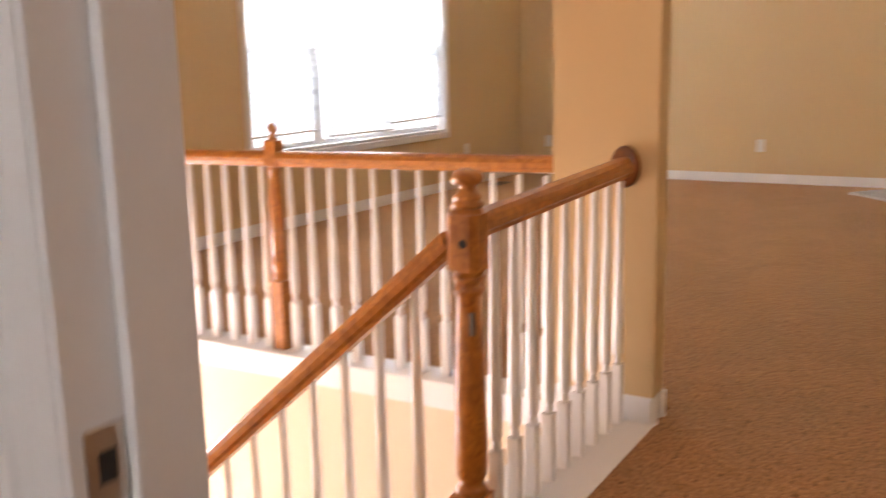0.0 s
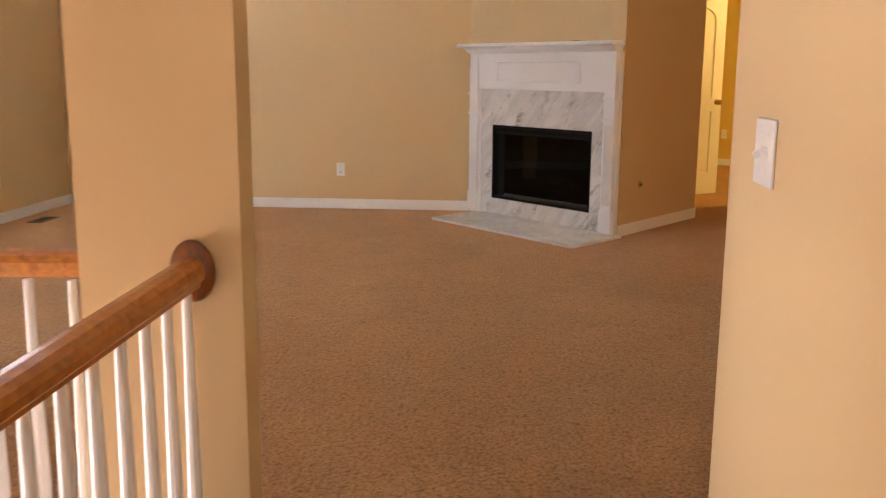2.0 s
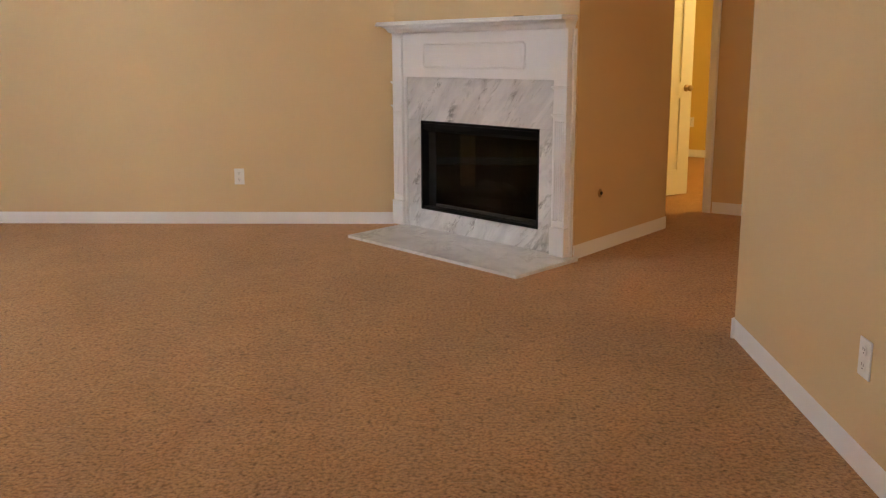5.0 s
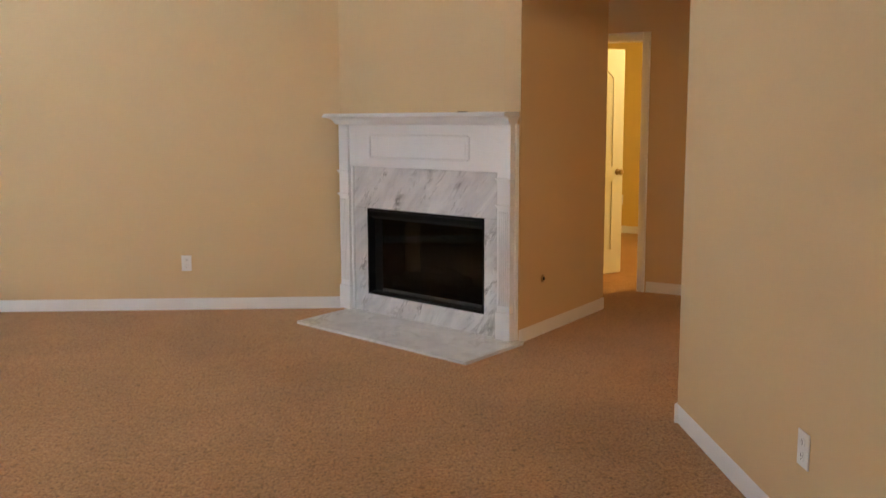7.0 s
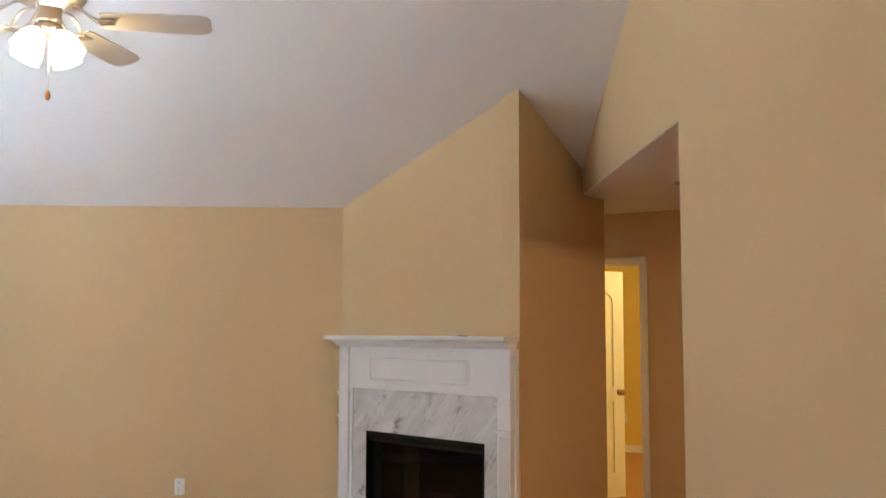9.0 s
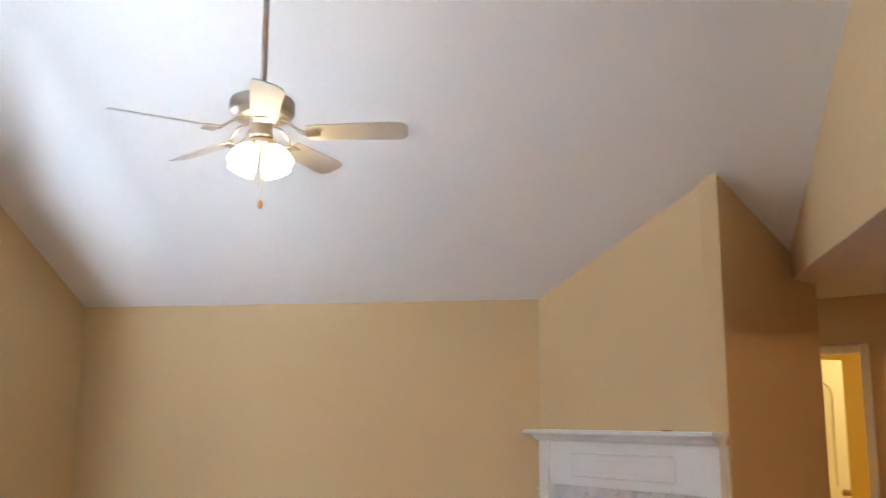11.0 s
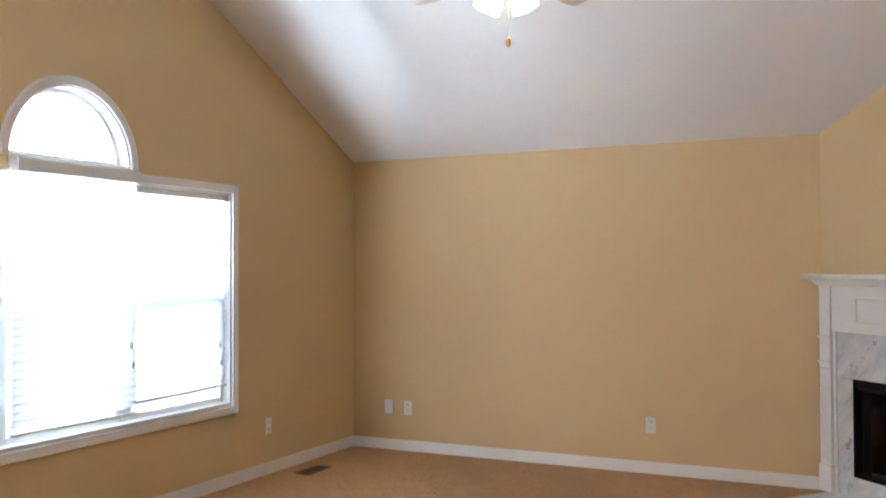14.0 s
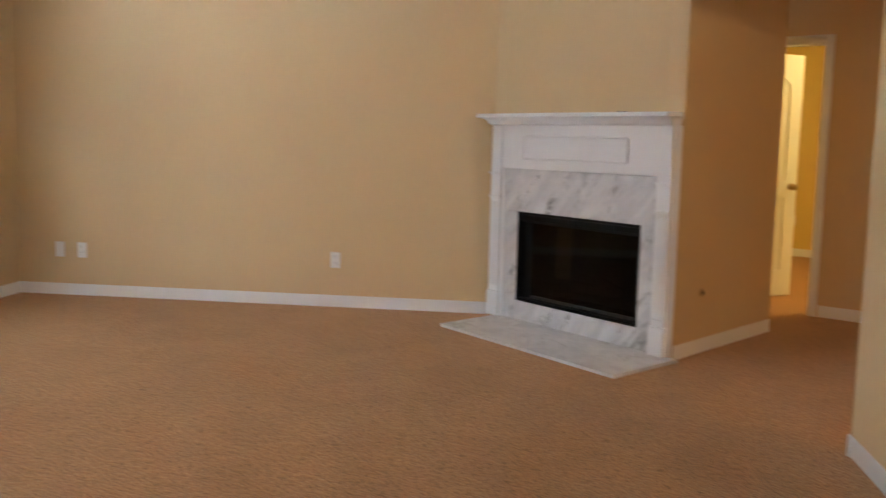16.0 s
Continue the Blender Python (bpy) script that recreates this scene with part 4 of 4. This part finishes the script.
part("disc", lathe([(0.055, 0.0), (0.058, -0.006), (0.050, -0.014), (0.03, -0.016)], 24, axis="x"), SHADED_OAK, ros2, smooth=True)

# guard rail from the newel post to the square post
rail1 = thing("near_guard_rail", pose(0, 0, 0), "oak handrail with white turned balusters beside the stairs", "railing")
part("handrail", sweep(RAILP, (NX + 0.004, NY + 0.046, 0.786), (RX + 0.015, CY0 - 0.019, 0.832)), OAK, rail1, "honey oak handrail")
part("shoe_board", box(-0.420, -0.150, -2.19, CY0 - 0.002, -0.02, 0.004, 0.003), TRIM, rail1, "white painted board at the floor edge")
part("skirt_board", box(-0.440, -0.421, -2.19, -1.17, -0.25, 0.0, 0.003), TRIM, rail1)
b_near = None
for k in range(9):
    y = -1.250 - k * 0.0985
    if b_near is None:
        first = part("baluster", baluster_mesh(0.785, 0.20), TRIM, rail1, "white turned baluster", smooth=False)
        b_near = first.data
        ob = first
    else:
        ob = new("baluster", b_near)
        ob.parent = rail1
        ob["label"] = "white turned baluster"
    ob.location = (RX + 0.012 - 0.036 * (k / 9), y, 0.004)
# guard rail across the well
rail2 = thing("far_guard_rail", pose(0, 0, 0), "oak handrail with white balusters across the stairwell", "railing")
part("handrail", sweep(RAILP, (CX0 - 0.017, GY, 0.820), (-1.7445, GY, 0.801)), OAK, rail2, "honey oak handrail")
part("handrail", sweep(RAILP, (-1.8055, GY, 0.800), (WIN_X + 0.001, GY, 0.780)), OAK, rail2, "honey oak handrail")
part("shoe_board", box(WIN_X + 0.001, CX0 + 0.02, -1.178, -1.025, -0.016, 0.006, 0.003), TRIM, rail2, "white painted board at the floor edge")
part("fascia_board", box(WIN_X + 0.001, CX1 - 0.005, -1.163, -1.143, -0.105, -0.0165, 0.003), TRIM, rail2)
xs = [-0.577 - 0.1022 * k for k in range(12)] + [-1.842 - 0.1022 * k for k in range(18)]
b_far = None
for x in xs:
    if b_far is None:
        ob = part("baluster", baluster_mesh(0.772, 0.21), TRIM, rail2, "white turned baluster")
        b_far = ob.data
    else:
        ob = new("baluster", b_far)
        ob.parent = rail2
        ob["label"] = "white turned baluster"
    ob.location = (x, GY, 0.006)

# stairs going down to the entry
SL = 0.866
rail3 = thing("stair_rail", pose(0, 0, 0), "sloping oak stair handrail with white balusters", "railing")
part("handrail", sweep(RAILP, (NX - 0.046, NY, 0.745), (-2.40, NY, 0.745 - SL * 2.043)), OAK, rail3, "honey oak stair handrail")
RISE, RUN = 0.19, 0.19 / SL
b_st = None
for k in range(14):
    x = -0.46 - k * RUN / 2
    step_z = -RISE * (math.floor((-0.36 - x) / RUN) + 1)
    top_z = 0.718 - SL * (NX - 0.046 - x)
    if b_st is None:
        ob = part("baluster", baluster_mesh(1.0, 0.22), TRIM, rail3, "white turned baluster")
        b_st = ob.data
    else:
        ob = new("baluster", b_st)
        ob.parent = rail3
        ob["label"] = "white turned baluster"
    ob.location = (x, NY, step_z)
    ob.scale = (1, 1, top_z - step_z)
stairs = tagged(new("staircase"), "carpeted staircase going down to the entry", "stairs", kind="structure")
for k in range(9):
    x1 = -0.362 - k * RUN
    part("step", box(x1 - RUN - 0.02, x1, -3.478, NY + 0.04, -RISE * (k + 2) - 0.02, -RISE * (k + 1), 0.008), CARPET, stairs)
part("landing", box(WIN_X + 0.002, -0.362 - 9 * RUN - 0.02, -3.478, -1.17, -RISE * 10 - 0.1, -RISE * 10, 0.004), CARPET, stairs)
part("stringer", moved(box(0, 2.7, -0.012, 0.012, -0.28, 0.0), pose(-0.37, NY + 0.056, 0.02, 0, 0, 0) @ Matrix.Rotation(math.pi, 4, "Z") @ Matrix.Rotation(math.atan(SL), 4, "Y")), TRIM, stairs, "white painted stair stringer")

# ================= doorway onto the landing =================
dj = tagged(new("door_frame_1"), "white moulded door frame with a metal strike plate", "door frame", kind="structure")
part("jamb", box(DX0 - 0.019, DX0, DY0, DY1, 0, DTOP - 0.02, 0.001), TRIM, dj)
part("jamb", box(DX1, DX1 + 0.019, DY0, DY1, 0, DTOP - 0.02, 0.001), TRIM, dj)
part("head_jamb", box(DX0 - 0.019, DX1 + 0.019, DY0, DY1, DTOP - 0.019, DTOP - 0.001, 0.001), TRIM, dj)
part("door_stop", box(DX0 + 0.0005, DX0 + 0.012, DY0 + 0.048, DY1, 0, DTOP - 0.02, 0.002), TRIM, dj)
part("door_stop", box(DX1 - 0.012, DX1 - 0.0005, DY0 + 0.048, DY1, 0, DTOP - 0.02, 0.002), TRIM, dj)
CASE = [(0, 0), (0.060, 0), (0.060, 0.010), (0.052, 0.017), (0.040, 0.017), (0.034, 0.012), (0.016, 0.010), (0.006, 0.006), (0, 0.004)]


def casing(parent, x0, x1, top, y, out, m=None):
    """Moulded casing round an opening in a wall whose face is at y; out is -1 or 1."""
    for side, x in ((-1, x0), (1, x1)):
        bm = bmesh.new()
        ends = [[bm.verts.new((x + side * (0.004 + a), y + out * (b + 0.0005), z)) for a, b in CASE] for z in (0, top + 0.064)]
        n = len(CASE)
        for i in range(n):
            bm.faces.new((ends[0][i], ends[0][(i + 1) % n], ends[1][(i + 1) % n], ends[1][i]))
        bm.faces.new(ends[0])
        bm.faces.new(ends[1][::-1])
        part("casing", moved(bm, m) if m else bm, TRIM, parent)
    bm = bmesh.new()
    ends = [[bm.verts.new((x, y + out * (b + 0.0007), top + 0.004 + a)) for a, b in CASE] for x in (x0 - 0.0035, x1 + 0.0035)]
    n = len(CASE)
    for i in range(n):
        bm.faces.new((ends[0][i], ends[0][(i + 1) % n], ends[1][(i + 1) % n], ends[1][i]))
    bm.faces.new(ends[0])
    bm.faces.new(ends[1][::-1])
    part("head_casing", moved(bm, m) if m else bm, TRIM, parent)


casing(dj, DX0 - 0.004, DX1 + 0.004, DTOP - 0.02, DY0 + 0.003, -1)
casing(dj, DX0 - 0.004, DX1 + 0.004, DTOP - 0.02, DY1 - 0.003, 1)
strike = part("strike_plate", box(DX0 + 0.0003, DX0 + 0.002, DY0 + 0.012, DY0 + 0.046, 0.842, 0.902, 0.0006), NICKEL, dj, "worn dull metal strike plate")
part("latch_hole", box(DX0 + 0.0015, DX0 + 0.0026, DY0 + 0.022, DY0 + 0.037, 0.860, 0.884), DARK, strike)

# ================= far hall door =================
df = tagged(new("door_frame_2"), "white painted door frame in the dim hall", "door frame", kind="structure")
df.matrix_world = DOOR
OX0, OX1, OT = -0.84, -0.078, 2.040
part("jamb", box(OX0 - 0.019, OX0, -0.001, T + 0.013, 0, OT, 0.001), TRIM, df)
part("jamb", box(OX1, OX1 + 0.017, -0.001, T + 0.013, 0, OT, 0.001), TRIM, df)
part("head_jamb", box(OX0 - 0.019, OX1 + 0.017, -0.001, T + 0.013, OT + 0.001, OT + 0.020, 0.001), TRIM, df)
part("door_stop", box(OX1 - 0.011, OX1 - 0.0005, 0.03, 0.075, 0, OT, 0.002), TRIM, df)
casing(df, OX0 - 0.004, OX1 + 0.004, OT + 0.002, 0.0, -1)


def panel_door(m):
    """A two-panel door with an arched upper panel; x runs from the hinge along the leaf."""
    d = thing("door_1", m, "white two-panel door standing open into the lit bedroom", "door")
    w, h, t = 0.752, 2.025, 0.035
    up = [(0.13, 0.98), (w - 0.13, 0.98), (w - 0.13, 1.74)] + [(w / 2 + (w / 2 - 0.13) * math.cos(a), 1.74 + 0.12 * math.sin(a)) for a in [math.pi * i / 12 for i in range(1, 12)]] + [(0.13, 1.74)]
    lo = [(0.13, 0.22), (w - 0.13, 0.22), (w - 0.13, 0.84), (0.13, 0.84)]
    part("leaf", slab([(0, 0), (w, 0), (w, h), (0, h)], "y", 0, t, holes=[up, lo]), DOORP, d)
    for loop, cz in ((up, 1.38), (lo, 0.53)):
        part("panel", slab([(w / 2 + (x - w / 2) * 1.004, cz + (z - cz) * 1.004) for x, z in loop], "y", 0.010, t - 0.010), DOORP, d)
        part("raised_field", slab([(w / 2 + (x - w / 2) * 0.84, cz + (z - cz) * 0.88) for x, z in loop], "y", 0.004, t - 0.004), DOORP, d)
    for y0, s in ((0, -1), (t, 1)):
        part("door_knob", lathe([(0.030, y0 + s * 0.0005), (0.030, y0 + s * 0.006), (0.012, y0 + s * 0.010), (0.011, y0 + s * 0.028), (0.024, y0 + s * 0.036), (0.028, y0 + s * 0.048), (0.022, y0 + s * 0.060), (0.006, y0 + s * 0.064)], 20, (w - 0.065, 0.93), axis="y"), BRASS, d, "aged brass door knob", smooth=True)
    return d


hinge = D0 + DA * (OX0 + 0.004) + DB * (T + 0.014)
ang = math.atan2(DB.y, DB.x) - radians(25)
panel_door(pose(hinge.x, hinge.y, 0.012, 0, 0, math.degrees(ang)))

# small lamps
hl = thing("ceiling_light", pose(2.283, 4.15, SOFFIT), "small aged brass hall ceiling light, unlit", "ceiling light")
part("canopy", lathe([(0.055, -0.0005), (0.055, -0.012), (0.030, -0.024), (0.010, -0.028)], 24), BRASS, hl, smooth=True)
part("socket", lathe([(0.010, -0.026), (0.020, -0.036), (0.022, -0.065), (0.012, -0.070)], 16), BRASS, hl, smooth=True)
bl = thing("bedroom_ceiling_light", pose(LAMP2.x, LAMP2.y, SOFFIT + 0.003), "plain brass bedroom ceiling lamp holder", "ceiling light")
part("canopy", lathe([(0.07, -0.0005), (0.07, -0.012), (0.03, -0.03), (0.02, -0.09), (0.008, -0.095)], 24), BRASS, bl, smooth=True)
